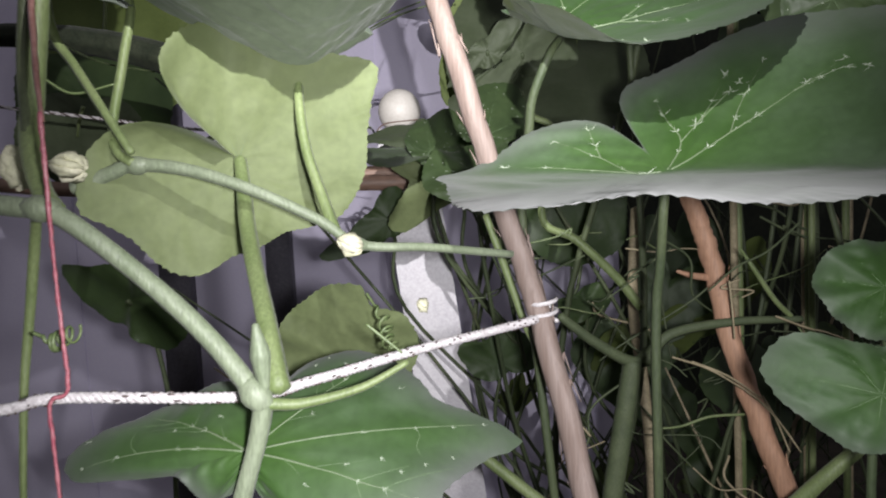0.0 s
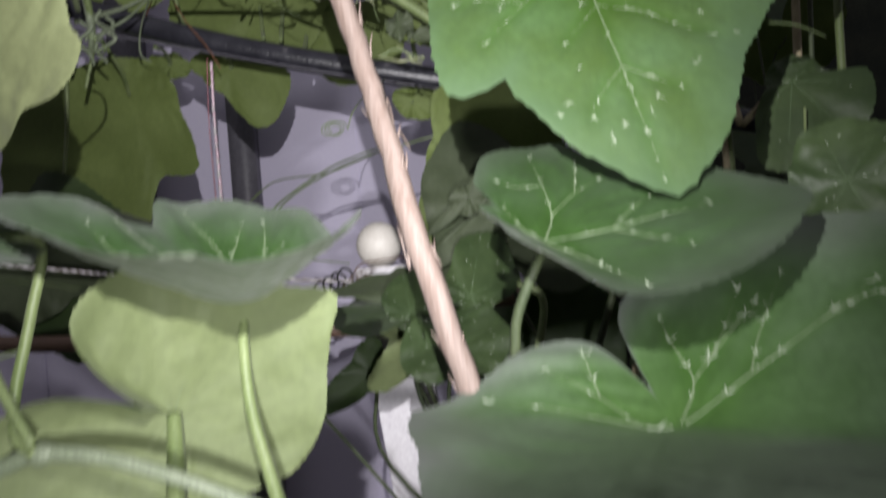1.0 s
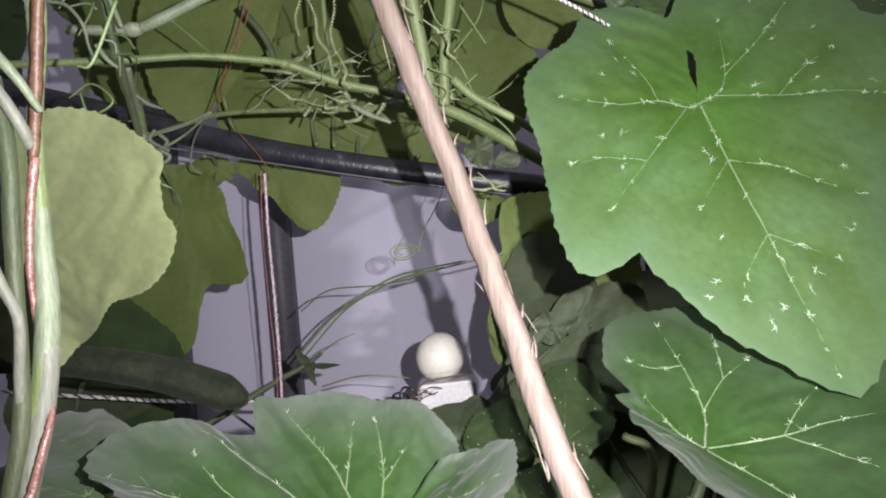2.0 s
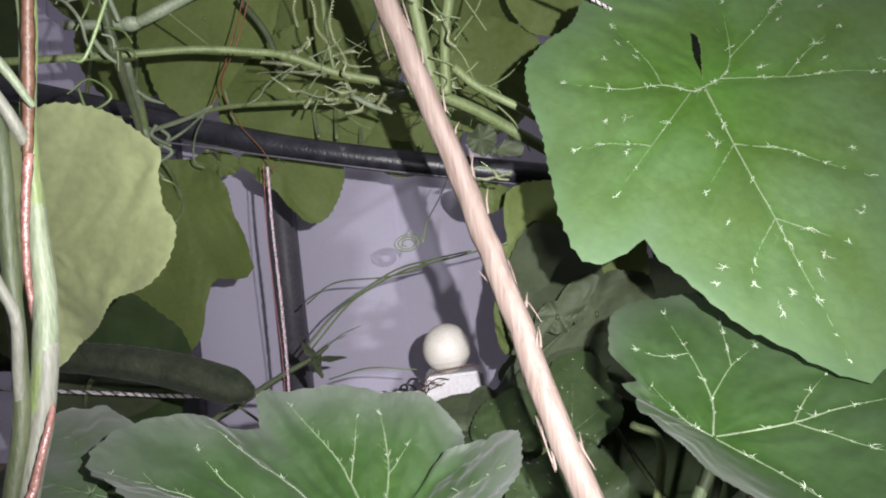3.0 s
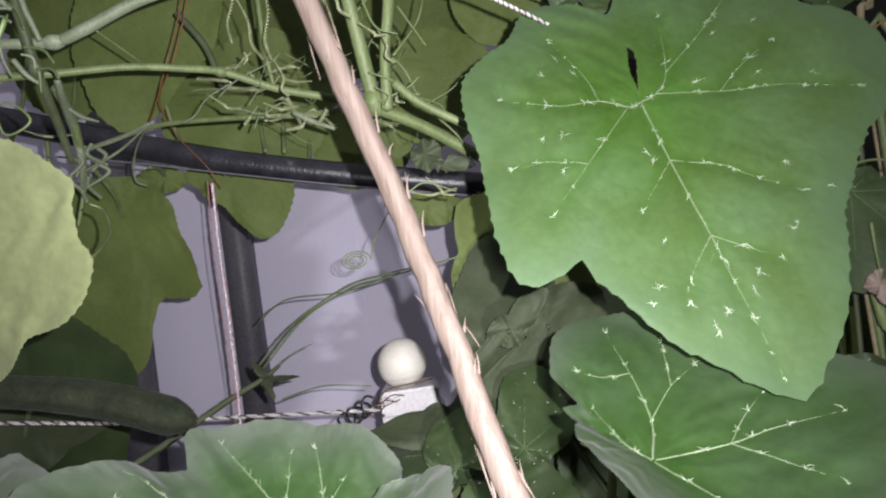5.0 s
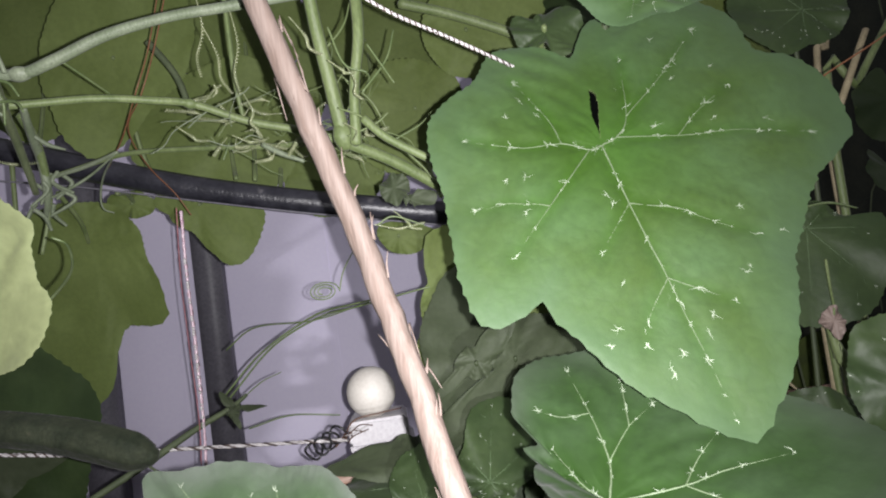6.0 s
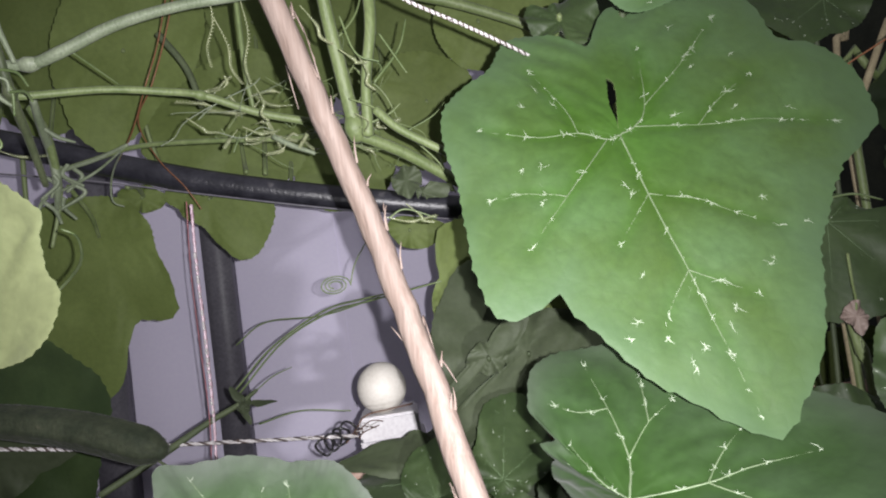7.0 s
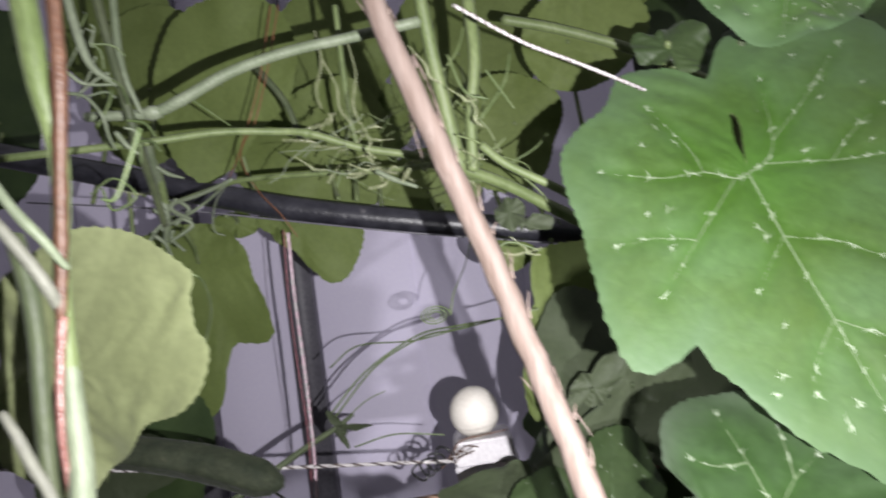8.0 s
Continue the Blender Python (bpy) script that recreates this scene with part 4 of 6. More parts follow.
leaf('green pumpkin leaf hanging under the black pipe', (-0.313, 1.240, 1.505), (0.000, 0.995, 0.105), (0.378, 0.097, -0.921), [(-93, 0.038), (-55, 0.108), (-26, 0.115), (-7, 0.121), (4, 0.113), (15, 0.085), (47, 0.047), (99, 0.053), (121, 0.075), (160, 0.053)], cup=0.000, stem=[(-0.313, 1.252, 1.505), (-0.303, 1.200, 1.509), (-0.293, 1.140, 1.493)], marks=False, fine=1, under=LEAF_FAR, vein=VEIN_FAINT, plain=True, stem_r=0.0032)
leaf('small green pumpkin leaf under the black pipe', (-0.424, 1.250, 1.523), (0.000, 0.995, 0.105), (-0.146, 0.104, -0.984), [(-123, 0.027), (-91, 0.039), (-48, 0.030), (22, 0.024), (65, 0.035), (96, 0.041), (141, 0.021)], cup=0.000, stem=[(-0.424, 1.262, 1.523), (-0.414, 1.205, 1.531), (-0.404, 1.140, 1.518)], marks=False, fine=0, under=LEAF_FAR, vein=VEIN_FAINT, plain=True, stem_r=0.0032)
leaf('broad dull green pumpkin leaf high behind the vines', (-0.373, 1.100, 1.709), (0.000, 0.995, 0.105), (-0.355, 0.098, -0.930), [(-163, 0.145), (-131, 0.128), (-95, 0.105), (-50, 0.091), (-22, 0.120), (-0, 0.150), (14, 0.140), (41, 0.113), (89, 0.104), (128, 0.123), (164, 0.131)], cup=0.000, stem=[(-0.373, 1.112, 1.709), (-0.363, 1.130, 1.599), (-0.353, 1.140, 1.546)], marks=False, fine=1, under=LEAF_FAR, vein=VEIN_FAINT, plain=True, stem_r=0.0032)
leaf('dull green pumpkin leaf high behind the vines', (-0.548, 1.250, 1.781), (0.000, 0.995, 0.105), (-0.149, 0.104, -0.983), [(-142, 0.147), (-81, 0.101), (-22, 0.121), (4, 0.137), (40, 0.125), (88, 0.107), (147, 0.130), (180, 0.150)], cup=0.000, stem=[(-0.548, 1.262, 1.781), (-0.538, 1.205, 1.641), (-0.528, 1.140, 1.569)], marks=False, fine=1, under=LEAF_FAR, vein=VEIN_FAINT, plain=True, stem_r=0.0032)
leaf('green pumpkin leaf behind the black pipe', (-0.247, 1.200, 1.621), (0.000, 0.995, 0.105), (0.243, 0.102, -0.965), [(-136, 0.119), (-98, 0.114), (-47, 0.125), (-27, 0.130), (-1, 0.113), (44, 0.098), (74, 0.135), (91, 0.156), (109, 0.145), (129, 0.119), (176, 0.100)], cup=0.000, stem=[(-0.247, 1.212, 1.621), (-0.237, 1.180, 1.547), (-0.227, 1.140, 1.518)], marks=False, fine=1, under=LEAF_FAR, vein=VEIN_FAINT, plain=True, stem_r=0.0032)
leaf('green pumpkin leaf behind the black pipe', (-0.089, 1.220, 1.521), (0.000, 0.995, 0.105), (-0.010, 0.105, -0.994), [(-146, 0.084), (-107, 0.092), (-70, 0.084), (-17, 0.067), (54, 0.076), (83, 0.078), (111, 0.076), (158, 0.074)], cup=0.000, stem=[(-0.089, 1.232, 1.521), (-0.079, 1.190, 1.485), (-0.069, 1.140, 1.483)], marks=False, fine=1, under=LEAF_FAR, vein=VEIN_FAINT, plain=True, stem_r=0.0032)
leaf('green pumpkin leaf high behind the stick', (0.061, 1.150, 1.596), (0.000, 0.995, 0.105), (-0.476, 0.092, -0.874), [(-145, 0.081), (-88, 0.068), (-43, 0.096), (-6, 0.110), (30, 0.114), (68, 0.102), (116, 0.090), (173, 0.078)], cup=0.000, stem=[(0.061, 1.162, 1.596), (0.071, 1.155, 1.495), (0.081, 1.140, 1.449)], marks=False, fine=1, under=LEAF_FAR, vein=VEIN_FAINT, plain=True, stem_r=0.0032)
leaf('green pumpkin leaf high behind the stick', (-0.001, 1.300, 1.779), (0.000, 0.995, 0.105), (-0.140, 0.104, -0.985), [(-164, 0.150), (-119, 0.178), (-80, 0.147), (-34, 0.110), (18, 0.130), (53, 0.140), (88, 0.121), (146, 0.144)], cup=0.000, stem=[(-0.001, 1.312, 1.779), (0.009, 1.230, 1.577), (0.019, 1.140, 1.463)], marks=False, fine=1, under=LEAF_FAR, vein=VEIN_FAINT, plain=True, stem_r=0.0032)
leaf('green pumpkin leaf high behind the stick', (-0.219, 1.300, 1.825), (0.000, 0.995, 0.105), (-0.068, 0.104, -0.992), [(-167, 0.133), (-119, 0.119), (-53, 0.107), (-3, 0.153), (30, 0.136), (83, 0.120), (145, 0.125)], cup=0.000, stem=[(-0.219, 1.312, 1.825), (-0.209, 1.230, 1.624), (-0.199, 1.140, 1.512)], marks=False, fine=1, under=LEAF_FAR, vein=VEIN_FAINT, plain=True, stem_r=0.0032)
leaf('green pumpkin leaf under the black pipe beside the stick', (0.007, 1.160, 1.400), (0.000, 0.995, 0.105), (-0.139, 0.104, -0.985), [(-117, 0.040), (-95, 0.058), (-63, 0.045), (0, 0.029), (51, 0.028), (105, 0.035), (158, 0.024)], cup=0.000, stem=[(0.007, 1.172, 1.400), (0.017, 1.160, 1.424), (0.027, 1.140, 1.422)], marks=False, fine=0, under=LEAF_FAR, vein=VEIN_FAINT, plain=True, stem_r=0.0032)
leaf('tall dull green leaf behind the large bright leaf', (0.067, 1.050, 1.271), (0.000, 0.995, 0.105), (-0.386, 0.097, -0.918), [(-147, 0.163), (-99, 0.161), (-88, 0.083), (-60, 0.068), (-15, 0.091), (1, 0.126), (19, 0.094), (56, 0.046), (122, 0.055), (134, 0.083), (146, 0.115), (176, 0.128)], cup=0.000, stem=[(0.067, 1.062, 1.271), (0.077, 1.105, 1.365), (0.087, 1.140, 1.408)], marks=False, fine=1, under=LEAF_FAR, vein=VEIN_FAINT, plain=True, stem_r=0.0032)
leaf('folded grey-green pumpkin leaf behind the stick', (0.074, 0.930, 1.210), (0.212, 0.954, 0.212), (-0.765, 0.297, -0.572), [(-165, 0.041), (-124, 0.021), (-17, 0.026), (-6, 0.053), (-0, 0.077), (17, 0.031), (129, 0.018), (159, 0.051), (176, 0.068)], cup=0.000, stem=[(0.079, 0.960, 1.180), (0.089, 0.980, 1.060), (0.094, 0.980, 0.000)], fine=1, marks=False, under=LEAF_DULL, plain=True, stem_r=0.0032)
leaf('drooping grey-green pumpkin leaf folded over the dark one', (0.123, 0.945, 1.207), (-0.262, 0.942, 0.209), (-0.787, -0.083, -0.612), [(-161, 0.088), (-136, 0.089), (-114, 0.048), (-48, 0.028), (-29, 0.061), (-13, 0.087), (-1, 0.133), (8, 0.128), (13, 0.084), (20, 0.032), (118, 0.040), (170, 0.064)], cup=0.000, stem=[(0.128, 0.975, 1.177), (0.138, 0.995, 1.057), (0.143, 0.995, 0.000)], fine=1, marks=False, under=LEAF_DULL, plain=True, stem_r=0.0032)
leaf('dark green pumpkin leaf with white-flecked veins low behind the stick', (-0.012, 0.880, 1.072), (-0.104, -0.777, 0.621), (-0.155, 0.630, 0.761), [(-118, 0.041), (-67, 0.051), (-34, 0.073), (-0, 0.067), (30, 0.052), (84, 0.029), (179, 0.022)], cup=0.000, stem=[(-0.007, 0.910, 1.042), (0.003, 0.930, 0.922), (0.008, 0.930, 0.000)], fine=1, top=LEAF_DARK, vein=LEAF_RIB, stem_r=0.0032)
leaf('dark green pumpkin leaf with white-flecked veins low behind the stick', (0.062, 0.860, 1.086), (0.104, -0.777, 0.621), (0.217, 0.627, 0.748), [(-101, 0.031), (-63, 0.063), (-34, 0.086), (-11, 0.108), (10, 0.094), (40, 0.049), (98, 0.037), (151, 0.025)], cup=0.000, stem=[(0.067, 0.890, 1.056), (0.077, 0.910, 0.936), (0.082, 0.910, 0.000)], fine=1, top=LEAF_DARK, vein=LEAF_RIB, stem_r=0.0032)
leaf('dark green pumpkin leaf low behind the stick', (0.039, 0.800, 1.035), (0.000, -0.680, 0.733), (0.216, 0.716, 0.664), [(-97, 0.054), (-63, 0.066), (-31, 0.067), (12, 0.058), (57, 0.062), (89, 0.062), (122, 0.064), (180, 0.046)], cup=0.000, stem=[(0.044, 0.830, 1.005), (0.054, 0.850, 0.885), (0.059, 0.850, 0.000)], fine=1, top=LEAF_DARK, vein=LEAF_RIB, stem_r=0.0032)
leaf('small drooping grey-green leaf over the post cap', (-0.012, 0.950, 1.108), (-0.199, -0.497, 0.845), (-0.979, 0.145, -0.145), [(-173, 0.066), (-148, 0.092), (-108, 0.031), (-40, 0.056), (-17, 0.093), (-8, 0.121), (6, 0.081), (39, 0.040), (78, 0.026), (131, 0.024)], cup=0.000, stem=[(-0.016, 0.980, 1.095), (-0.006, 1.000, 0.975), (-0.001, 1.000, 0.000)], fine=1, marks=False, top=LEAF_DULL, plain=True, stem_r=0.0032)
leaf('pale three-lobed leaf in front of the white post', (0.027, 0.950, 1.020), (-0.106, 0.900, 0.423), (-0.920, -0.250, 0.302), [(-110, 0.014), (-66, 0.042), (-58, 0.107), (-48, 0.120), (-30, 0.097), (-8, 0.076), (2, 0.109), (20, 0.080), (59, 0.065), (85, 0.108), (102, 0.126), (111, 0.104), (121, 0.058), (172, 0.030)], cup=0.000, stem=[(0.032, 0.980, 0.990), (0.042, 1.000, 0.870), (0.047, 1.000, 0.000)], marks=False, fine=1, stem_r=0.0032)
leaf('dark narrow leaf above the pale lobed leaf', (-0.015, 0.930, 1.080), (0.000, -0.287, 0.958), (-0.998, -0.064, -0.019), [(-122, 0.092), (-108, 0.213), (-98, 0.115), (-51, 0.089), (0, 0.096), (41, 0.113), (62, 0.103), (95, 0.050)], cup=0.000, stem=[(-0.010, 0.960, 1.050), (-0.000, 0.980, 0.930), (0.005, 0.980, 0.000)], fine=1, marks=False, top=LEAF_DARK, vein=LEAF_RIB, stem_r=0.0032)
leaf('dark grey leaf hanging before the white post', (-0.085, 1.020, 0.978), (0.000, 0.995, 0.105), (-0.860, 0.053, -0.507), [(-56, 0.027), (-9, 0.086), (6, 0.127), (18, 0.065), (68, 0.032), (138, 0.055), (175, 0.029)], cup=0.000, stem=[(-0.080, 1.050, 0.948), (-0.070, 1.070, 0.828), (-0.065, 1.070, 0.000)], under=LEAF_DARK, vein=VEIN_FAINT, marks=False, fine=0, stem_r=0.0032)
leaf("rounded green pumpkin leaf with faint veins at the bed's edge", (0.275, 0.409, 0.863), (-0.390, -0.781, 0.488), (-0.827, 0.530, 0.187), [(-134, 0.032), (-65, 0.035), (-32, 0.054), (-15, 0.068), (-1, 0.072), (15, 0.062), (40, 0.046), (85, 0.040), (119, 0.036), (174, 0.038)], cup=0.000, stem=[(0.280, 0.425, 0.845), (0.300, 0.450, 0.700), (0.310, 0.470, 0.000)], marks=False, fine=1, top=LEAF_DOWNY, vein=LEAF_RIB, stem_r=0.0032)
leaf("rounded green pumpkin leaf at the bed's edge", (0.286, 0.422, 0.930), (-0.390, -0.781, 0.488), (-0.835, 0.524, 0.171), [(-178, 0.044), (-122, 0.042), (-71, 0.036), (-28, 0.039), (0, 0.042), (37, 0.036), (97, 0.038), (134, 0.044)], cup=0.000, stem=[(0.298, 0.440, 0.900), (0.330, 0.470, 0.740), (0.340, 0.480, 0.000)], marks=False, fine=1, top=LEAF_DOWNY, vein=LEAF_RIB, stem_r=0.0032)
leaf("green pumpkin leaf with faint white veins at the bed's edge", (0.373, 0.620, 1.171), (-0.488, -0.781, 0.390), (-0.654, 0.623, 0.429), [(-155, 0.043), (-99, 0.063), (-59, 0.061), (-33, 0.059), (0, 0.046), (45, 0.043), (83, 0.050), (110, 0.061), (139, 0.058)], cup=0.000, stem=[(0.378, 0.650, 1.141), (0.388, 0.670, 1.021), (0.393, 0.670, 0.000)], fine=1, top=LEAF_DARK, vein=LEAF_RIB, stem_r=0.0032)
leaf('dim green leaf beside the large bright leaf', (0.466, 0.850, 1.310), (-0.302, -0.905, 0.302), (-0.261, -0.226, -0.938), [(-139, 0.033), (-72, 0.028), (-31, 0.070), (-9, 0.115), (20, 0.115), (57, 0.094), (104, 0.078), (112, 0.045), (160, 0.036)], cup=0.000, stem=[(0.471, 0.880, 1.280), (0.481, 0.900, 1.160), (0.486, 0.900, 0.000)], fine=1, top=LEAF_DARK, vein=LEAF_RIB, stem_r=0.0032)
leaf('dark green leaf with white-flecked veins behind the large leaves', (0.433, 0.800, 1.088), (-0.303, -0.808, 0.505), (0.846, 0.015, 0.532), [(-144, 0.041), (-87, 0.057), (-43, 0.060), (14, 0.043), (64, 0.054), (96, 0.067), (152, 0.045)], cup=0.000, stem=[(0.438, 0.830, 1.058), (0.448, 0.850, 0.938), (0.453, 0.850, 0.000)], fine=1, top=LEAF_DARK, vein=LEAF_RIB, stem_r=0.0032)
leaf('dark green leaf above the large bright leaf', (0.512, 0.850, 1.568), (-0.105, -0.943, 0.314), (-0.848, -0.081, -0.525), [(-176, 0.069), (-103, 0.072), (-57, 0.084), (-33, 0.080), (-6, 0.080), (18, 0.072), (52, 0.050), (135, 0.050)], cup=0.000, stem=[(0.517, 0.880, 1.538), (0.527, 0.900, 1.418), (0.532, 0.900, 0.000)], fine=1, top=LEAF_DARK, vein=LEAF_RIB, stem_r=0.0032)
leaf('small dark leaf above the large bright leaf', (0.184, 0.800, 1.555), (-0.105, -0.943, 0.314), (0.304, -0.331, -0.893), [(-178, 0.023), (-144, 0.039), (-30, 0.019), (8, 0.038), (69, 0.042), (105, 0.042)], cup=0.000, stem=[(0.184, 0.812, 1.555), (0.194, 0.980, 1.476), (0.204, 1.140, 1.445)], fine=1, marks=False, top=LEAF_DARK, vein=LEAF_RIB, stem_r=0.0032)
leaf('dull green leaf high beside the large bright leaf', (0.152, 1.100, 1.693), (0.000, 0.995, 0.105), (-0.444, 0.094, -0.891), [(-168, 0.102), (-129, 0.131), (-95, 0.099), (-46, 0.076), (11, 0.070), (70, 0.069), (134, 0.076)], cup=0.000, stem=[(0.152, 1.112, 1.693), (0.162, 1.130, 1.531), (0.172, 1.140, 1.445)], under=LEAF_FAR, vein=VEIN_FAINT, plain=True, fine=1, marks=False, stem_r=0.0032)
leaf('tiny withered pinkish scrap of leaf by the stalks', (0.443, 0.800, 1.207), (-0.309, -0.928, 0.206), (-0.026, -0.208, -0.978), [(-161, 0.014), (-23, 0.012), (1, 0.020), (29, 0.015), (98, 0.009), (170, 0.017)], cup=0.000, stem=[(0.446, 0.800, 1.221), (0.453, 0.810, 1.242), (0.461, 0.820, 1.272)], marks=False, fine=0, stem_r=0.0015, top=WOOD, under=WOOD, plain=True)
leaf('dull olive pumpkin leaf hanging below the gourd', (-0.621, 1.130, 1.148), (0.000, 0.995, 0.105), (-0.496, 0.091, -0.863), [(-137, 0.114), (-120, 0.118), (-110, 0.096), (-90, 0.061), (-48, 0.058), (5, 0.078), (43, 0.114), (75, 0.103), (104, 0.094), (166, 0.066)], cup=0.000, stem=[(-0.601, 1.100, 1.171), (-0.582, 1.080, 1.188)], marks=False, fine=1, under=LEAF_DULL, plain=True, stem_r=0.003)
# added leaf: covers the lit wall so the gap under the broad leaf reads black
leaf('dark pumpkin leaf added for the black gap behind the broad one', (0.207, 1.050, 0.997), (0.000, 0.995, 0.105), (-0.066, 0.104, -0.992), [(-171, 0.095), (-134, 0.096), (-87, 0.089), (-43, 0.115), (0, 0.111), (41, 0.100), (82, 0.079), (127, 0.085), (156, 0.097)], cup=0.000, stem=[(0.212, 1.080, 0.967), (0.222, 1.100, 0.847), (0.227, 1.100, 0.000)], marks=False, fine=1, under=LEAF_DARK, vein=VEIN_FAINT, plain=True, stem_r=0.0032)
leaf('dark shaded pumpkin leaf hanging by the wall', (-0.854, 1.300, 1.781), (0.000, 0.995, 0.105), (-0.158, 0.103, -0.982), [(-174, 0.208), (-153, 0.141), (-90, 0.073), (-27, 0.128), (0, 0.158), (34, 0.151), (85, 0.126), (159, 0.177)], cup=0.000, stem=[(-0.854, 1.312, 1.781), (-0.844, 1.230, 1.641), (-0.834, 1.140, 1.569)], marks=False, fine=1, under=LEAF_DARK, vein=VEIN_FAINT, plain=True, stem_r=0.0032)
leaf('broad dull green pumpkin leaf high by the wall', (-0.629, 1.280, 1.911), (0.000, 0.995, 0.105), (-0.339, 0.098, -0.936), [(-139, 0.132), (-78, 0.106), (-28, 0.107), (21, 0.097), (73, 0.099), (130, 0.132), (173, 0.144)], cup=0.000, stem=[(-0.629, 1.292, 1.911), (-0.619, 1.220, 1.693), (-0.609, 1.140, 1.569)], marks=False, fine=1, under=LEAF_FAR, vein=VEIN_FAINT, plain=True, stem_r=0.0032)
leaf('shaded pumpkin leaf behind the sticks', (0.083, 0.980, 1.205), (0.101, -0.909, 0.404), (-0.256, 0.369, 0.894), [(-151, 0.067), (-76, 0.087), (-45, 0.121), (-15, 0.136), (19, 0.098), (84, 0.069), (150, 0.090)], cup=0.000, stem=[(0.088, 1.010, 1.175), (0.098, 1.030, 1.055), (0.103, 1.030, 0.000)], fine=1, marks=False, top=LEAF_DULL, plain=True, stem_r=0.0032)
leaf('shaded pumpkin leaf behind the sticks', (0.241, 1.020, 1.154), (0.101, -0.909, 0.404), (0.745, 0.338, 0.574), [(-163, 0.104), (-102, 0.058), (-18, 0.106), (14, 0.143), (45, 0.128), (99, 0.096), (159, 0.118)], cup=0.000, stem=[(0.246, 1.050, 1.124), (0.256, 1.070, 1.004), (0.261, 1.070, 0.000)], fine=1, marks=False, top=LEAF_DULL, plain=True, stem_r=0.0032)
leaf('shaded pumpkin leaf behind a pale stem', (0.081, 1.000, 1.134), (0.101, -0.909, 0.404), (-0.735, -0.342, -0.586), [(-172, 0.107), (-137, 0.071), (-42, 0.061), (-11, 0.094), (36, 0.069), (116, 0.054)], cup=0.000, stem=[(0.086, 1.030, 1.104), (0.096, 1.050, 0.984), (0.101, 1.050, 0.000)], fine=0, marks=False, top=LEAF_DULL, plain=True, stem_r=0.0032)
leaf('dark shaded leaf under the thick vine', (-0.370, 0.750, 0.908), (0.228, 0.912, 0.342), (0.594, 0.148, -0.791), [(-180, 0.053), (-84, 0.032), (-20, 0.076), (2, 0.076), (53, 0.045), (124, 0.063), (152, 0.088)], cup=0.000, stem=[(-0.365, 0.780, 0.878), (-0.355, 0.800, 0.758), (-0.350, 0.800, 0.000)], under=LEAF_DARK, vein=VEIN_FAINT, fine=0, marks=False, stem_r=0.0032)
leaf('dim leaf among the dark stems', (0.068, 0.950, 0.762), (0.105, -0.843, 0.527), (-0.994, -0.079, 0.072), [(-136, 0.064), (-67, 0.038), (-17, 0.061), (17, 0.045), (132, 0.023), (180, 0.060)], cup=0.000, stem=[(0.073, 0.980, 0.732), (0.083, 1.000, 0.612), (0.088, 1.000, 0.000)], fine=0, marks=False, top=LEAF_DARK, vein=LEAF_RIB, stem_r=0.0032)
leaf('dim leaf among the dark stems', (0.216, 1.000, 0.831), (0.105, -0.843, 0.527), (0.827, 0.369, 0.425), [(-86, 0.012), (1, 0.047), (94, 0.025), (146, 0.049), (172, 0.043)], cup=0.000, stem=[(0.221, 1.030, 0.801), (0.231, 1.050, 0.681), (0.236, 1.050, 0.000)], fine=0, marks=False, top=LEAF_DARK, vein=LEAF_RIB, stem_r=0.0032)



# ---- vines, stems and tendrils ----
def vine(label, points, radii, mat=None, name="vine_stem", n=40, nodes=(), ring=12, ridge=0.06):
    th = thing(name, points[0], label, "stem", "vine stems")
    path = spline(points, n)
    k = len(radii)
    rr = []
    for i in range(n):
        u = i / (n - 1)
        q = u * (k - 1)
        j = min(int(q), k - 2)
        r = radii[j] + (radii[j + 1] - radii[j]) * (q - j)
        rr.append(r)
    v, f = sweep(path, rr, ring, ridge, 5, 0.05, n)
    part("stem", v, f, mat or STEM, th)
    for w in nodes:
        k = min(max(int(w * (n - 1)), 1), n - 2)
        d = (path[k + 1] - path[k - 1]).normalized()
        r = rr[k]
        v, f = sweep([path[k] + d * r * q for q in (-1.6, -0.9, -0.3, 0.3, 0.9, 1.6)], [r * 0.95, r * 1.22, r * 1.42, r * 1.38, r * 1.2, r * 0.95], ring, 0.05, 3, 0.05, n)
        part("node", v, f, mat or STEM, th)
    return th


def tendril(label, points, r=0.0008, coil=0.0, turns=0, coil_from=0.5, mat=None):
    """A thin tendril; past coil_from of its length it winds like a spring."""
    th = thing("tendril", points[0], label, "tendril", "tendrils")
    n = 24 if not turns else int(24 + turns * 12)
    path = spline(points, n)
    if turns:
        d = (path[-1] - path[0]).normalized()
        a = d.orthogonal().normalized()
        b = d.cross(a)
        for i in range(n):
            u = (i / (n - 1) - coil_from) / (1 - coil_from)
            if u > 0:
                w = 2 * math.pi * turns * u
                path[i] = path[i] + (a * math.cos(w) + b * math.sin(w)) * coil * min(1, 4 * u)
    v, f = sweep(path, [r, r, r * 0.7], 5)
    part("thread", v, f, mat or TENDRIL, th)
    return th


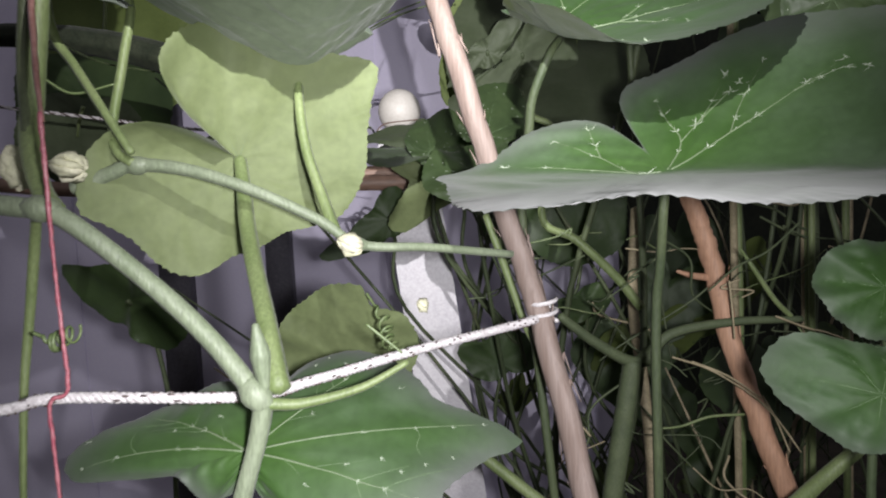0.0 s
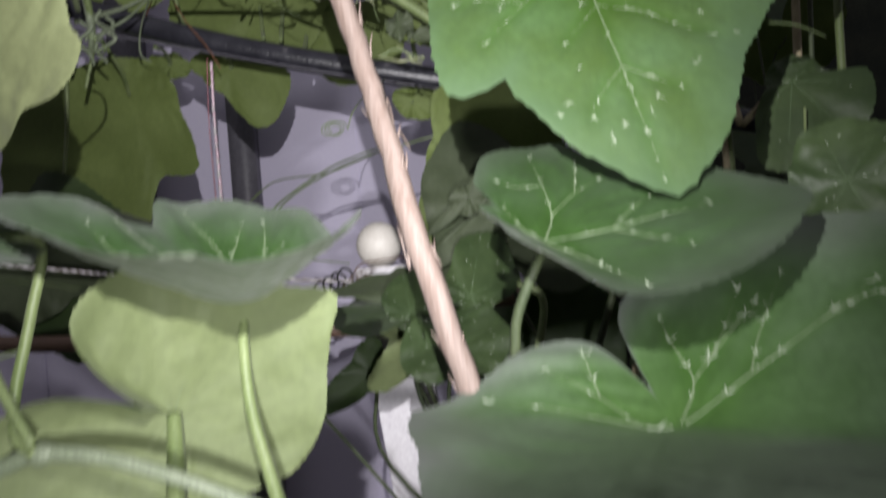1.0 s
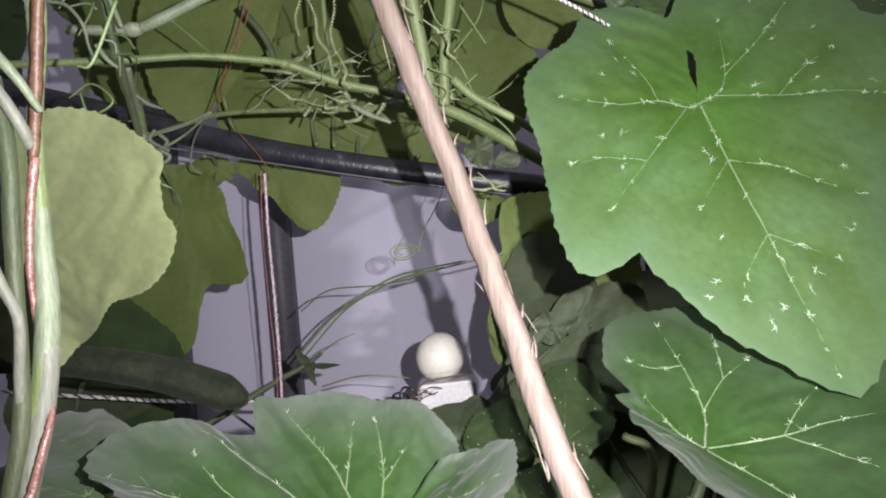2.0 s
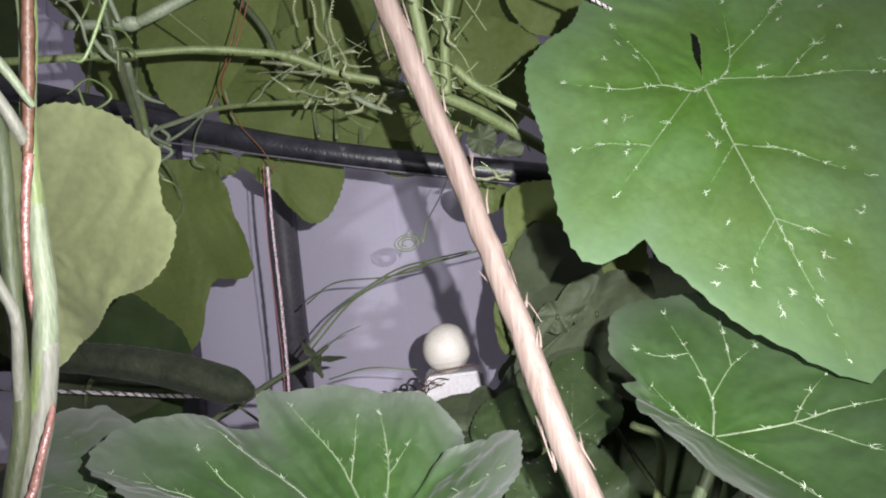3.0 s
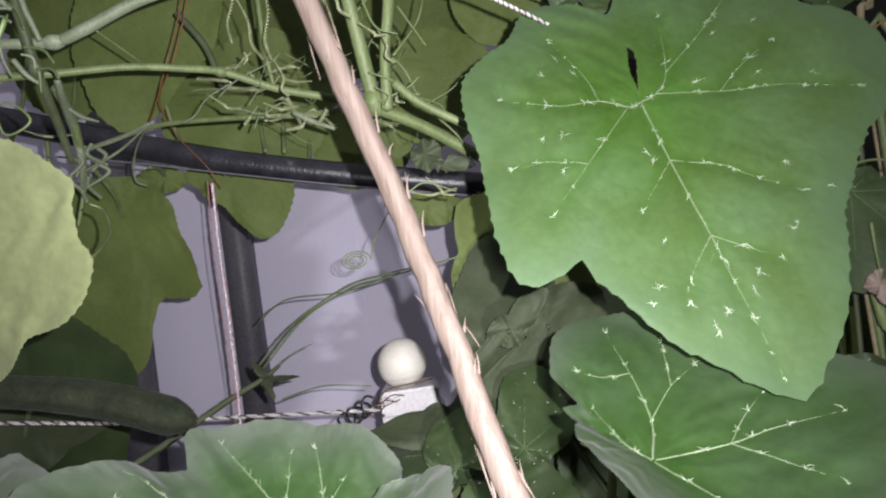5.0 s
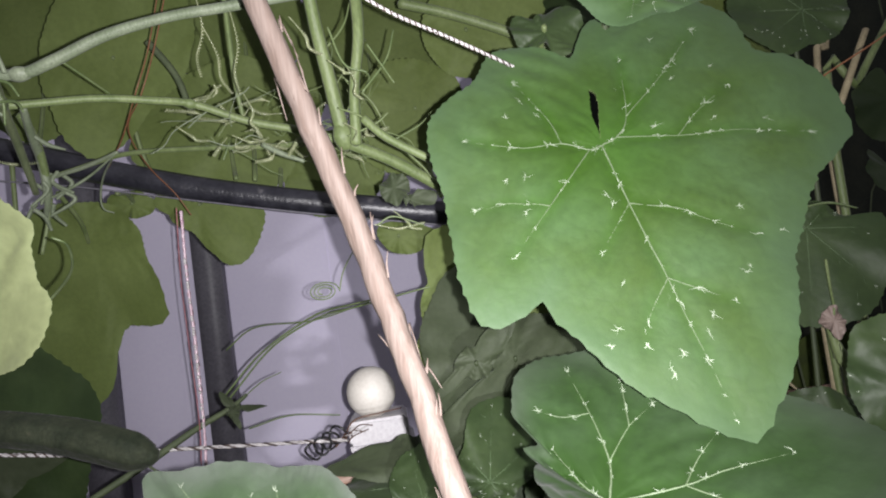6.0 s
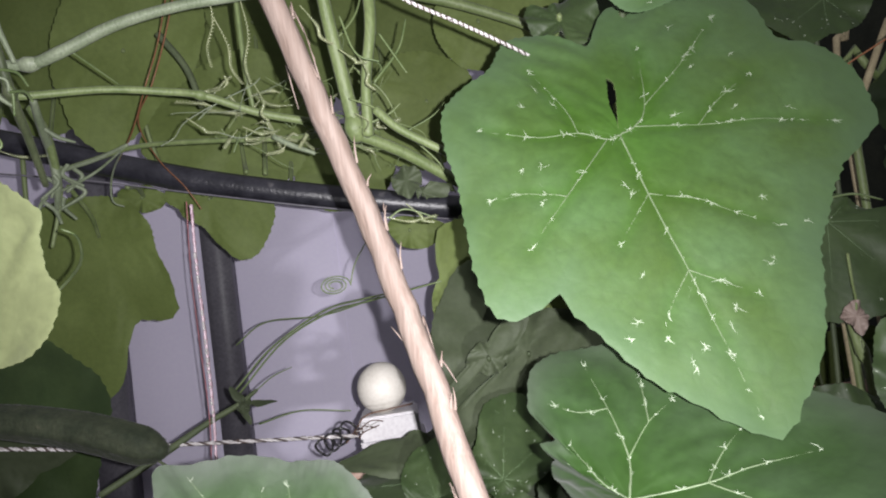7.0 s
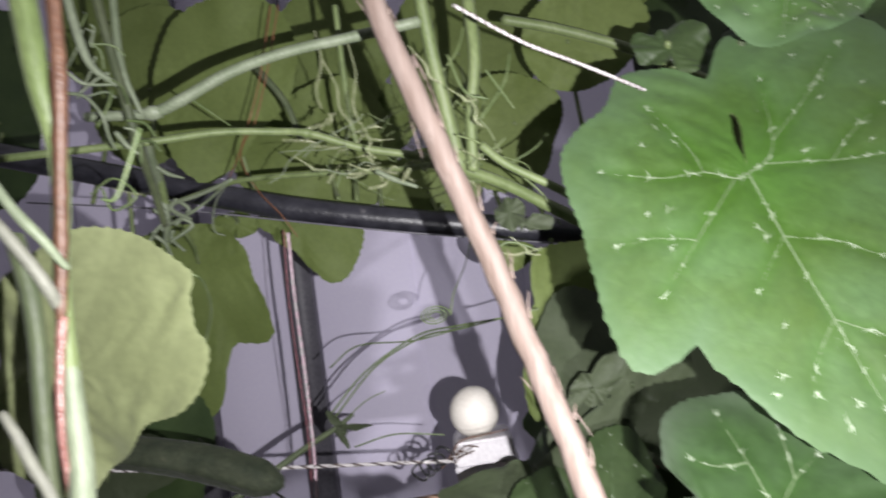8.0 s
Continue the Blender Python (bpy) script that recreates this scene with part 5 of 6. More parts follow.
# near vine with its node, low in front
vine("thick pale green vine running down to a node on the cord", [(-0.315, 0.385, 1.020), (-0.249, 0.385, 1.011), (-0.226, 0.385, 1.004), (-0.184, 0.390, 0.966), (-0.146, 0.390, 0.926), (-0.115, 0.385, 0.886)], [0.0062, 0.0058, 0.0064], STEM_PALE, nodes=(0.3, 0.98))
vine("pale green vine stem below the node", [(-0.114, 0.385, 0.889), (-0.120, 0.385, 0.863), (-0.130, 0.385, 0.833), (-0.147, 0.390, 0.783)], [0.0062, 0.0055, 0.006], STEM_PALE)
vine("green shoot leaving the node along the cord", [(-0.113, 0.385, 0.885), (-0.091, 0.390, 0.883), (-0.057, 0.400, 0.888), (-0.028, 0.410, 0.900)], [0.004, 0.003, 0.002], STEM)
vine("pale withered bud stalk on the node", [(-0.113, 0.384, 0.894), (-0.114, 0.384, 0.915), (-0.116, 0.384, 0.934)], [0.003, 0.0065, 0.002], STEM_PALE, n=18)
vine("pale green vine arching across to the stick", [(-0.265, 0.470, 1.024), (-0.238, 0.470, 1.034), (-0.219, 0.470, 1.039), (-0.183, 0.470, 1.034), (-0.139, 0.470, 1.018), (-0.093, 0.475, 0.994), (-0.062, 0.480, 0.973), (-0.012, 0.500, 0.967), (0.055, 0.540, 0.955)], [0.0055, 0.005, 0.0045, 0.004, 0.0035, 0.0032], STEM_PALE, n=60, nodes=(0.27, 0.75))
vine("green leaf stalk joining the arching vine", [(-0.217, 0.460, 1.047), (-0.240, 0.470, 1.081), (-0.268, 0.490, 1.117), (-0.287, 0.500, 1.143), (-0.293, 0.500, 1.185)], [0.003, 0.0034, 0.004], STEM)
vine("thick upright green stem growing from the node on the vine", [(-0.260, 0.448, 1.177), (-0.268, 0.448, 1.129), (-0.270, 0.440, 1.086), (-0.262, 0.420, 1.050), (-0.246, 0.400, 1.022), (-0.231, 0.387, 1.008)], [0.0056, 0.0068, 0.0074, 0.0066, 0.0060, 0.0062], STEM)
vine("thin grey-green stem hanging below the node", [(-0.249, 0.400, 1.013), (-0.266, 0.420, 0.985), (-0.280, 0.430, 0.939), (-0.289, 0.430, 0.886), (-0.299, 0.430, 0.788)], [0.0030, 0.0034, 0.0028, 0.0020], STEM)
main = vine("thick upright pale stem whitened near its foot", [(-0.248, 0.430, 1.538), (-0.245, 0.435, 1.496), (-0.244, 0.440, 1.457), (-0.244, 0.450, 1.422), (-0.254, 0.460, 1.369), (-0.257, 0.465, 1.327), (-0.256, 0.465, 1.283), (-0.256, 0.460, 1.244), (-0.259, 0.457, 1.217)], [0.0062, 0.0058, 0.0046, 0.0036, 0.0044, 0.0054, 0.0055], STEM, n=60)
tube("sheath", [(-0.257, 0.465, 1.330), (-0.257, 0.465, 1.304), (-0.256, 0.465, 1.283), (-0.255, 0.462, 1.261), (-0.256, 0.459, 1.239)], [0.0040, 0.0050, 0.00545, 0.0056, 0.0048], STEM_PALE, main, 30, "paler part of the stem", ring=12, ridge=0.05)
tube("sheath", [(-0.257, 0.465, 1.272), (-0.255, 0.461, 1.250), (-0.258, 0.457, 1.217), (-0.262, 0.453, 1.194), (-0.265, 0.450, 1.172), (-0.269, 0.449, 1.142)], [0.0046, 0.0055, 0.0057, 0.0055, 0.005, 0.004], STEM_WHITE, main, 40, "whitened lower stem", ring=12, ridge=0.05)
vine("green stem beside the whitened one", [(-0.266, 0.446, 1.389), (-0.261, 0.446, 1.363), (-0.260, 0.447, 1.339), (-0.261, 0.448, 1.311), (-0.262, 0.450, 1.276), (-0.262, 0.451, 1.246), (-0.263, 0.450, 1.217), (-0.268, 0.447, 1.184), (-0.271, 0.445, 1.159), (-0.275, 0.440, 1.105), (-0.263, 0.420, 1.054)], [0.0042, 0.0040, 0.0038, 0.0036, 0.0040, 0.0038, 0.0036], STEM_OLIVE, n=50)
vine("white leaf stalk joining the whitened stem", [(-0.279, 0.432, 1.412), (-0.265, 0.436, 1.391), (-0.256, 0.443, 1.372), (-0.253, 0.452, 1.357), (-0.258, 0.464, 1.351)], [0.0026, 0.0028, 0.0030, 0.0026], STEM_WHITE, n=24)
vine("thin white stalk beside the leaf stalk", [(-0.266, 0.430, 1.417), (-0.257, 0.434, 1.398), (-0.249, 0.440, 1.384), (-0.245, 0.450, 1.371)], [0.0018, 0.0026, 0.0016], STEM_PALE, n=20)
vine("thin white stalk before the green stem", [(-0.267, 0.430, 1.310), (-0.261, 0.430, 1.299), (-0.259, 0.435, 1.285), (-0.255, 0.440, 1.268), (-0.260, 0.446, 1.241), (-0.264, 0.452, 1.219)], [0.0018, 0.0026, 0.0024, 0.0022], STEM_WHITE, n=20)
red_c = thing("red_string", (-0.250, 0.450, 1.329), "red foil string wound down the whitened stem", "string")
tube("strand", [(-0.228, 0.430, 1.534), (-0.229, 0.432, 1.492), (-0.232, 0.436, 1.453), (-0.240, 0.444, 1.419), (-0.248, 0.452, 1.380), (-0.253, 0.455, 1.348)], [0.0036, 0.0034, 0.0035, 0.0032, 0.0030, 0.0026], BROWN_STRING, red_c, 40, "dull brown-red string", ring=6, jitter=0.3)
tube("strand", [(-0.252, 0.455, 1.349), (-0.256, 0.456, 1.328), (-0.258, 0.456, 1.306), (-0.260, 0.459, 1.287), (-0.261, 0.463, 1.267), (-0.264, 0.470, 1.250), (-0.257, 0.466, 1.232), (-0.252, 0.457, 1.223), (-0.251, 0.451, 1.214), (-0.253, 0.448, 1.203), (-0.257, 0.446, 1.188), (-0.260, 0.443, 1.176), (-0.263, 0.438, 1.156), (-0.242, 0.400, 1.102), (-0.228, 0.378, 1.059)], [0.0025, 0.0021, 0.0017, 0.0015, 0.0015, 0.0019, 0.0023, 0.0022, 0.0014], PINK, red_c, 80, "pink-red foil string", ring=6, jitter=0.3)
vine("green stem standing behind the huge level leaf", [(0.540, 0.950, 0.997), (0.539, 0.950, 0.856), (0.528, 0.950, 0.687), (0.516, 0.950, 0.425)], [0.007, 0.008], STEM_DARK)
vine("green stem leaning out of the low leaves", [(0.327, 0.620, 0.683), (0.366, 0.630, 0.708), (0.400, 0.630, 0.735)], [0.008, 0.007], STEM)
vine("pale thin stem passing behind the stick", [(0.040, 0.620, 0.987), (0.050, 0.620, 0.955), (0.064, 0.620, 0.910), (0.078, 0.620, 0.868), (0.116, 0.630, 0.793)], [0.0035, 0.004, 0.003], STEM)
vine("green stem slanting behind the stick", [(0.113, 0.800, 1.101), (0.139, 0.800, 1.076), (0.121, 0.800, 0.977), (0.158, 0.780, 0.948), (0.204, 0.780, 0.901), (0.233, 0.780, 0.862)], [0.004, 0.005, 0.006], STEM)
vine("dim green stem slanting to the ground behind the post", [(-0.003, 0.700, 0.749), (0.032, 0.690, 0.721), (0.084, 0.680, 0.678), (0.168, 0.660, 0.611)], [0.006, 0.007], STEM)
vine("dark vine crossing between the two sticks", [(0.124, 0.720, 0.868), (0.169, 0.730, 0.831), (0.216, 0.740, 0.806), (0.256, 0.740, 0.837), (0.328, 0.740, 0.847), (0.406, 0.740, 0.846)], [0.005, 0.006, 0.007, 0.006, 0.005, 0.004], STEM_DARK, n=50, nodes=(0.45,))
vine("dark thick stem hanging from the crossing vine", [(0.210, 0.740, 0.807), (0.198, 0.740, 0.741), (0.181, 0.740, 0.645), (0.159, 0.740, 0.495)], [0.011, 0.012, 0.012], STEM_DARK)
vine("brown dead stem between the sticks", [(0.266, 0.900, 0.979), (0.258, 0.900, 0.845), (0.264, 0.880, 0.730), (0.266, 0.860, 0.570), (0.27, 0.86, 0.0)], [0.007, 0.0075, 0.008], STRAW)
vine("green tendril-tipped shoot from the crossing vine", [(0.393, 0.740, 0.850), (0.374, 0.740, 0.871), (0.349, 0.740, 0.911), (0.341, 0.750, 0.930)], [0.003, 0.0028, 0.0015], STEM)
for k, (xa, ya, xb, yb) in enumerate([(1190, 632, 1320, 690), (1225, 640, 1350, 705), (1320, 690, 1400, 770), (1335, 700, 1420, 800), (1350, 700, 1400, 800), (1290, 500, 1300, 600)]):
    o, ex, ez = Vector((0.252, 0.730, 0.812)), Vector((0.400, 0.730, 0.804)), Vector((0.249, 0.730, 0.701))
    tendril("pale split straw hooked on the weathered stick", [o + (ex - o) * ((x - 1190) / 230) + (ez - o) * ((y - 632) / 168) for x, y in ((xa, ya), ((xa + xb) / 2, (ya + yb) / 2 - 8), (xb, yb))], 0.0014, mat=STRAW)

# high vines over the pipe
vine("long pale vine running level above the pipe", [(-0.489, 0.760, 1.533), (-0.359, 0.790, 1.537), (-0.293, 0.820, 1.546), (-0.239, 0.840, 1.544), (-0.204, 0.860, 1.542), (-0.150, 0.880, 1.522), (-0.073, 0.900, 1.502), (0.002, 0.910, 1.465), (0.078, 0.920, 1.418)], [0.0040, 0.0038, 0.0042, 0.0048, 0.0052], STEM, n=60, nodes=(0.5,))
vine("thick pale vine rising to a node", [(-0.399, 0.760, 1.561), (-0.341, 0.770, 1.559), (-0.309, 0.770, 1.567), (-0.256, 0.770, 1.588), (-0.196, 0.770, 1.600), (-0.142, 0.770, 1.604), (-0.065, 0.770, 1.610)], [0.0047, 0.0059, 0.0051, 0.0055], STEM_PALE, n=40, nodes=(0.2,))
vine("green stem standing on the crossing vines", [(-0.060, 0.780, 1.644), (-0.056, 0.800, 1.588), (-0.050, 0.820, 1.534), (-0.043, 0.840, 1.469)], [0.0062, 0.0074, 0.0082], STEM, nodes=(0.95,))
vine("green stem with a bud beside the stick", [(-0.011, 0.800, 1.638), (-0.013, 0.800, 1.577), (-0.025, 0.810, 1.522), (-0.031, 0.820, 1.465)], [0.0066, 0.0062, 0.0055, 0.0062], STEM)
vine("green stem running down behind the large leaf", [(-0.039, 0.840, 1.471), (0.007, 0.860, 1.450), (0.061, 0.880, 1.416), (0.136, 0.900, 1.369)], [0.0062, 0.0066, 0.0070], STEM)
vine("green stem running to the large leaf", [(-0.020, 0.800, 1.485), (0.003, 0.800, 1.461), (0.051, 0.800, 1.428), (0.098, 0.800, 1.390)], [0.0047, 0.0043, 0.0043], STEM)
vine("long green stalk behind the large leaf", [(0.049, 1.000, 1.700), (0.123, 1.000, 1.674), (0.211, 1.000, 1.633), (0.306, 1.000, 1.574)], [0.0070, 0.0066], STEM)
vine("green stem crossing under the level vine", [(-0.434, 1.000, 1.516), (-0.391, 1.000, 1.525), (-0.327, 0.980, 1.530), (-0.235, 0.950, 1.518), (-0.130, 0.930, 1.503), (-0.060, 0.900, 1.495)], [0.0030, 0.0032, 0.0030, 0.0040], STEM)
vine("grey-green shoot hanging over the pipe", [(-0.434, 0.950, 1.586), (-0.428, 0.970, 1.555), (-0.434, 1.000, 1.512), (-0.444, 1.020, 1.480), (-0.459, 1.020, 1.423)], [0.0055, 0.0051, 0.0031, 0.0023], STEM)
vine("green stalk hanging from above", [(-0.155, 0.850, 1.680), (-0.157, 0.860, 1.620), (-0.158, 0.870, 1.566), (-0.156, 0.880, 1.529)], [0.0031, 0.0027, 0.0023], STEM)
vine("dark green stalk behind the hanging shoots", [(-0.290, 1.000, 1.683), (-0.259, 1.000, 1.633), (-0.244, 1.000, 1.578)], [0.0047, 0.0039], STEM_DARK)
vine("pale peeled end of a vine", [(-0.138, 0.880, 1.493), (-0.118, 0.880, 1.480), (-0.094, 0.880, 1.468)], [0.0027, 0.0031, 0.0020], STEM_PALE, n=14)
vine("grey-green stem hanging to a node on the level vine", [(-0.361, 0.720, 1.722), (-0.356, 0.720, 1.655), (-0.353, 0.730, 1.609), (-0.348, 0.740, 1.557), (-0.350, 0.760, 1.523), (-0.359, 0.800, 1.494), (-0.368, 0.840, 1.459)], [0.0036, 0.0040, 0.0042, 0.0046, 0.0040, 0.0032], STEM_OLIVE, n=40, nodes=(0.66,))
vine("withered grey stem beside the hanging one", [(-0.376, 0.700, 1.680), (-0.374, 0.710, 1.631), (-0.368, 0.720, 1.594), (-0.351, 0.730, 1.576)], [0.0035, 0.0040, 0.0026], STEM_PALE, n=24)
vine("withered grey stem beside the hanging one", [(-0.350, 0.740, 1.698), (-0.351, 0.740, 1.630), (-0.348, 0.740, 1.590), (-0.340, 0.750, 1.553)], [0.0030, 0.0034, 0.0020], STEM_PALE, n=24)
tendril("white curled tendril on the hanging stem", [(-0.394, 0.720, 1.571), (-0.376, 0.720, 1.565), (-0.362, 0.720, 1.545), (-0.363, 0.730, 1.529), (-0.363, 0.740, 1.518)], 0.0018, mat=STEM_PALE)
tendril("white curled tendril on the hanging stem", [(-0.401, 0.710, 1.597), (-0.384, 0.710, 1.585), (-0.375, 0.720, 1.577), (-0.351, 0.730, 1.576)], 0.0020, mat=STEM_PALE)
tendril("white curled tendril on the hanging stem", [(-0.366, 0.750, 1.538), (-0.359, 0.755, 1.525), (-0.351, 0.760, 1.517)], 0.0026, mat=STEM_PALE)
for k in range(16):
    a = Vector((-0.373, 0.710, 1.642)).lerp(Vector((-0.345, 0.750, 1.520)), random.Random(k).random())
    d = Vector((random.Random(k + 50).uniform(-0.03, 0.03), random.Random(k + 70).uniform(-0.02, 0.02), random.Random(k + 90).uniform(-0.045, 0.02)))
    tendril("dry pale tendril on the hanging stems", [a, a + d * 0.5 + Vector((0.004, 0, 0.004)), a + d], 0.0009 + 0.0007 * random.Random(k).random(), mat=STEM_PALE if k % 2 else TENDRIL)
vine("withered grey stem drooping over the pipe", [(-0.414, 0.920, 1.582), (-0.423, 0.950, 1.560), (-0.433, 0.990, 1.535), (-0.435, 1.000, 1.498), (-0.449, 1.020, 1.470)], [0.0040, 0.0048, 0.0060, 0.0050, 0.0028], STEM_PALE, n=30)
vine("withered pale flower stalk over the pipe", [(-0.423, 0.950, 1.560), (-0.410, 0.960, 1.548), (-0.394, 0.970, 1.542)], [0.0022, 0.0030, 0.0012], STEM_PALE, n=16)
vine("thin pale stalk rising from the withered stem", [(-0.440, 1.000, 1.513), (-0.417, 1.000, 1.519), (-0.380, 0.990, 1.523), (-0.332, 0.970, 1.531)], [0.0022, 0.0026, 0.0020], STEM_PALE, n=20)
vine("thin pale stalk rising from the withered stem", [(-0.438, 1.010, 1.492), (-0.404, 1.000, 1.501), (-0.379, 1.000, 1.514), (-0.340, 0.980, 1.531)], [0.0018, 0.0020, 0.0012], STEM_PALE, n=20)
vine("white bent stalk hanging over the pipe", [(-0.340, 0.980, 1.531), (-0.384, 1.050, 1.524), (-0.403, 1.080, 1.504), (-0.405, 1.090, 1.487), (-0.395, 1.100, 1.481)], [0.0012, 0.0014, 0.0010], STEM_PALE, n=20)
for k in range(9):
    a = Vector((-0.434, 1.000, 1.501)) + Vector((0.02 * math.sin(k * 2.1), 0.01 * math.cos(k), 0.024 * math.cos(k * 1.7)))
    tendril("dry crumpled petal strip over the pipe", [a, a + Vector((0.012 * math.sin(k), 0.004, -0.012)), a + Vector((0.02 * math.cos(k * 3), 0, -0.03))], 0.0028, mat=STEM_PALE)
rnd = random.Random(21)
for k in range(64):
    a = Vector((-0.218, 0.880, 1.531)).lerp(Vector((0.004, 0.900, 1.482)), rnd.random()) + Vector((0, rnd.uniform(-0.025, 0.03), rnd.uniform(-0.03, 0.03)))
    d = Vector((rnd.uniform(-0.09, 0.09), rnd.uniform(-0.03, 0.03), rnd.uniform(-0.05, 0.06)))
    m = Vector((rnd.uniform(-0.008, 0.008), 0, rnd.uniform(-0.008, 0.008)))
    if k % 2:
        tendril("fine green tendril among the vines", [a, a + d * 0.4 + m, a + d * 0.8 - m * 0.5, a + d], rnd.uniform(0.0003, 0.0008), mat=rnd.choice((TENDRIL, STEM, TENDRIL, STEM_PALE)))
    else:
        tendril("tightly coiled tendril lightened for its glints", [a, a + d * 0.2 + m, a + d * 0.5], 0.0005, rnd.uniform(0.0012, 0.0024), 15, 0.2, COIL)
for k in range(18):
    a = Vector((-0.052, 0.800, 1.569)).lerp(Vector((-0.010, 0.820, 1.456)), rnd.random()) + Vector((rnd.uniform(-0.03, 0.03), rnd.uniform(-0.02, 0.04), 0))
    d = Vector((rnd.uniform(-0.03, 0.05), rnd.uniform(-0.02, 0.02), rnd.uniform(-0.07, 0.07)))
    tendril("fine green tendril among the vines", [a, a + d * 0.5 + Vector((0.008, 0, 0)), a + d], rnd.uniform(0.0005, 0.0013), mat=rnd.choice((TENDRIL, STEM, COIL)))
# tendrils by the wall
tendril("long thin tendril arching before the wall", [(-0.283, 1.150, 1.195), (-0.224, 1.150, 1.249), (-0.137, 1.120, 1.293), (-0.073, 1.050, 1.301), (-0.018, 1.000, 1.304)], 0.0016)
tendril("long thin tendril arching before the wall", [(-0.277, 1.150, 1.190), (-0.206, 1.150, 1.256), (-0.128, 1.120, 1.290), (-0.066, 1.050, 1.297), (0.035, 1.000, 1.309)], 0.0016)
tendril("long thin tendril arching before the wall", [(-0.287, 1.200, 1.260), (-0.234, 1.180, 1.289), (-0.137, 1.120, 1.287), (-0.049, 1.050, 1.301)], 0.0013)
tendril("thin tendril low before the wall", [(-0.254, 1.150, 1.141), (-0.191, 1.150, 1.151), (-0.118, 1.150, 1.140)], 0.0013)
tendril("thin tendril low before the wall", [(-0.267, 1.150, 1.180), (-0.229, 1.150, 1.206), (-0.197, 1.150, 1.217)], 0.001)
cc = Vector((-0.098, 0.950, 1.320))
th = thing("tendril", cc, "tendril curled into a flat spiral before the wall", "tendril", "tendrils")
v, f = sweep([cc + Vector((math.cos(w) * 0.019 * (1 - w / 24), 0.004 * math.sin(w * 0.7), math.sin(w) * 0.012 * (1 - w / 24))) for w in np.linspace(0, 17, 90)], [0.0008, 0.0008], 5)
part("thread", v, f, TENDRIL, th)
tendril("stalk of the curled tendril", [(-0.079, 0.950, 1.318), (-0.071, 0.960, 1.344), (-0.051, 1.000, 1.380), (-0.039, 1.080, 1.413), (-0.034, 1.130, 1.433)], 0.0008)
for k, (a, b) in enumerate([((-0.173, 0.800, 1.631), (-0.177, 0.800, 1.548)), ((-0.170, 0.800, 1.601), (-0.148, 0.800, 1.527)), ((-0.141, 0.800, 1.615), (-0.140, 0.800, 1.526)), ((-0.078, 0.760, 1.583), (-0.051, 0.760, 1.541)), ((-0.046, 0.760, 1.535), (-0.021, 0.760, 1.520)), ((-0.031, 0.770, 1.534), (-0.017, 0.770, 1.495)), ((-0.222, 0.850, 1.516), (-0.189, 0.850, 1.496)), ((-0.164, 0.850, 1.499), (-0.129, 0.850, 1.490)), ((-0.141, 0.820, 1.533), (-0.131, 0.820, 1.493)), ((-0.024, 0.850, 1.381), (0.031, 0.850, 1.376)), ((-0.001, 0.850, 1.393), (0.027, 0.850, 1.369)), ((-0.480, 0.950, 1.539), (-0.420, 0.950, 1.524)), ((-0.259, 0.400, 0.933), (-0.232, 0.400, 0.932)), ((-0.069, 0.550, 0.927), (-0.037, 0.500, 0.883))]):
    a, b = Vector(a), Vector(b)
    tendril("tightly coiled green tendril", [a, a.lerp(b, 0.35) + Vector((0.004, 0, -0.006)), a.lerp(b, 0.7) + Vector((-0.003, 0, -0.004)), b], 0.0006 if k < 12 else 0.0013, 0.0013 if k < 12 else 0.0055, 22 if k < 12 else 6, 0.1, COIL if k < 12 else None)
for k, pts in enumerate([[(-0.358, 0.700, 1.473), (-0.350, 0.700, 1.452), (-0.329, 0.700, 1.462), (-0.347, 0.700, 1.480), (-0.368, 0.700, 1.469)], [(-0.313, 0.750, 1.395), (-0.300, 0.750, 1.386), (-0.275, 0.700, 1.357), (-0.245, 0.600, 1.326), (-0.256, 0.601, 1.325)], [(-0.227, 0.500, 1.450), (-0.243, 0.500, 1.415), (-0.252, 0.500, 1.413)], [(-0.006, 0.780, 1.555), (0.016, 0.780, 1.512)], [(-0.042, 0.760, 1.568), (-0.031, 0.760, 1.530), (-0.010, 0.760, 1.519)], [(-0.021, 0.850, 1.380), (-0.002, 0.850, 1.387), (0.030, 0.850, 1.373)], [(-0.310, 0.800, 1.579), (-0.288, 0.850, 1.561)], [(0.339, 0.660, 1.322), (0.377, 0.680, 1.324), (0.417, 0.700, 1.317)], [(-0.188, 0.900, 1.486), (-0.179, 0.900, 1.505)], [(0.082, 0.620, 0.958), (0.107, 0.620, 0.963), (0.121, 0.620, 0.970), (0.118, 0.620, 0.962)], [(-0.054, 0.420, 0.924), (-0.032, 0.420, 0.904)], [(-0.286, 0.480, 1.106), (-0.265, 0.480, 1.094), (-0.235, 0.480, 1.099)], [(-0.269, 0.450, 1.131), (-0.296, 0.520, 1.142), (-0.303, 0.600, 1.144), (-0.255, 0.600, 1.133)]]):
    tendril("fine green tendril among the vines", pts, 0.0011)

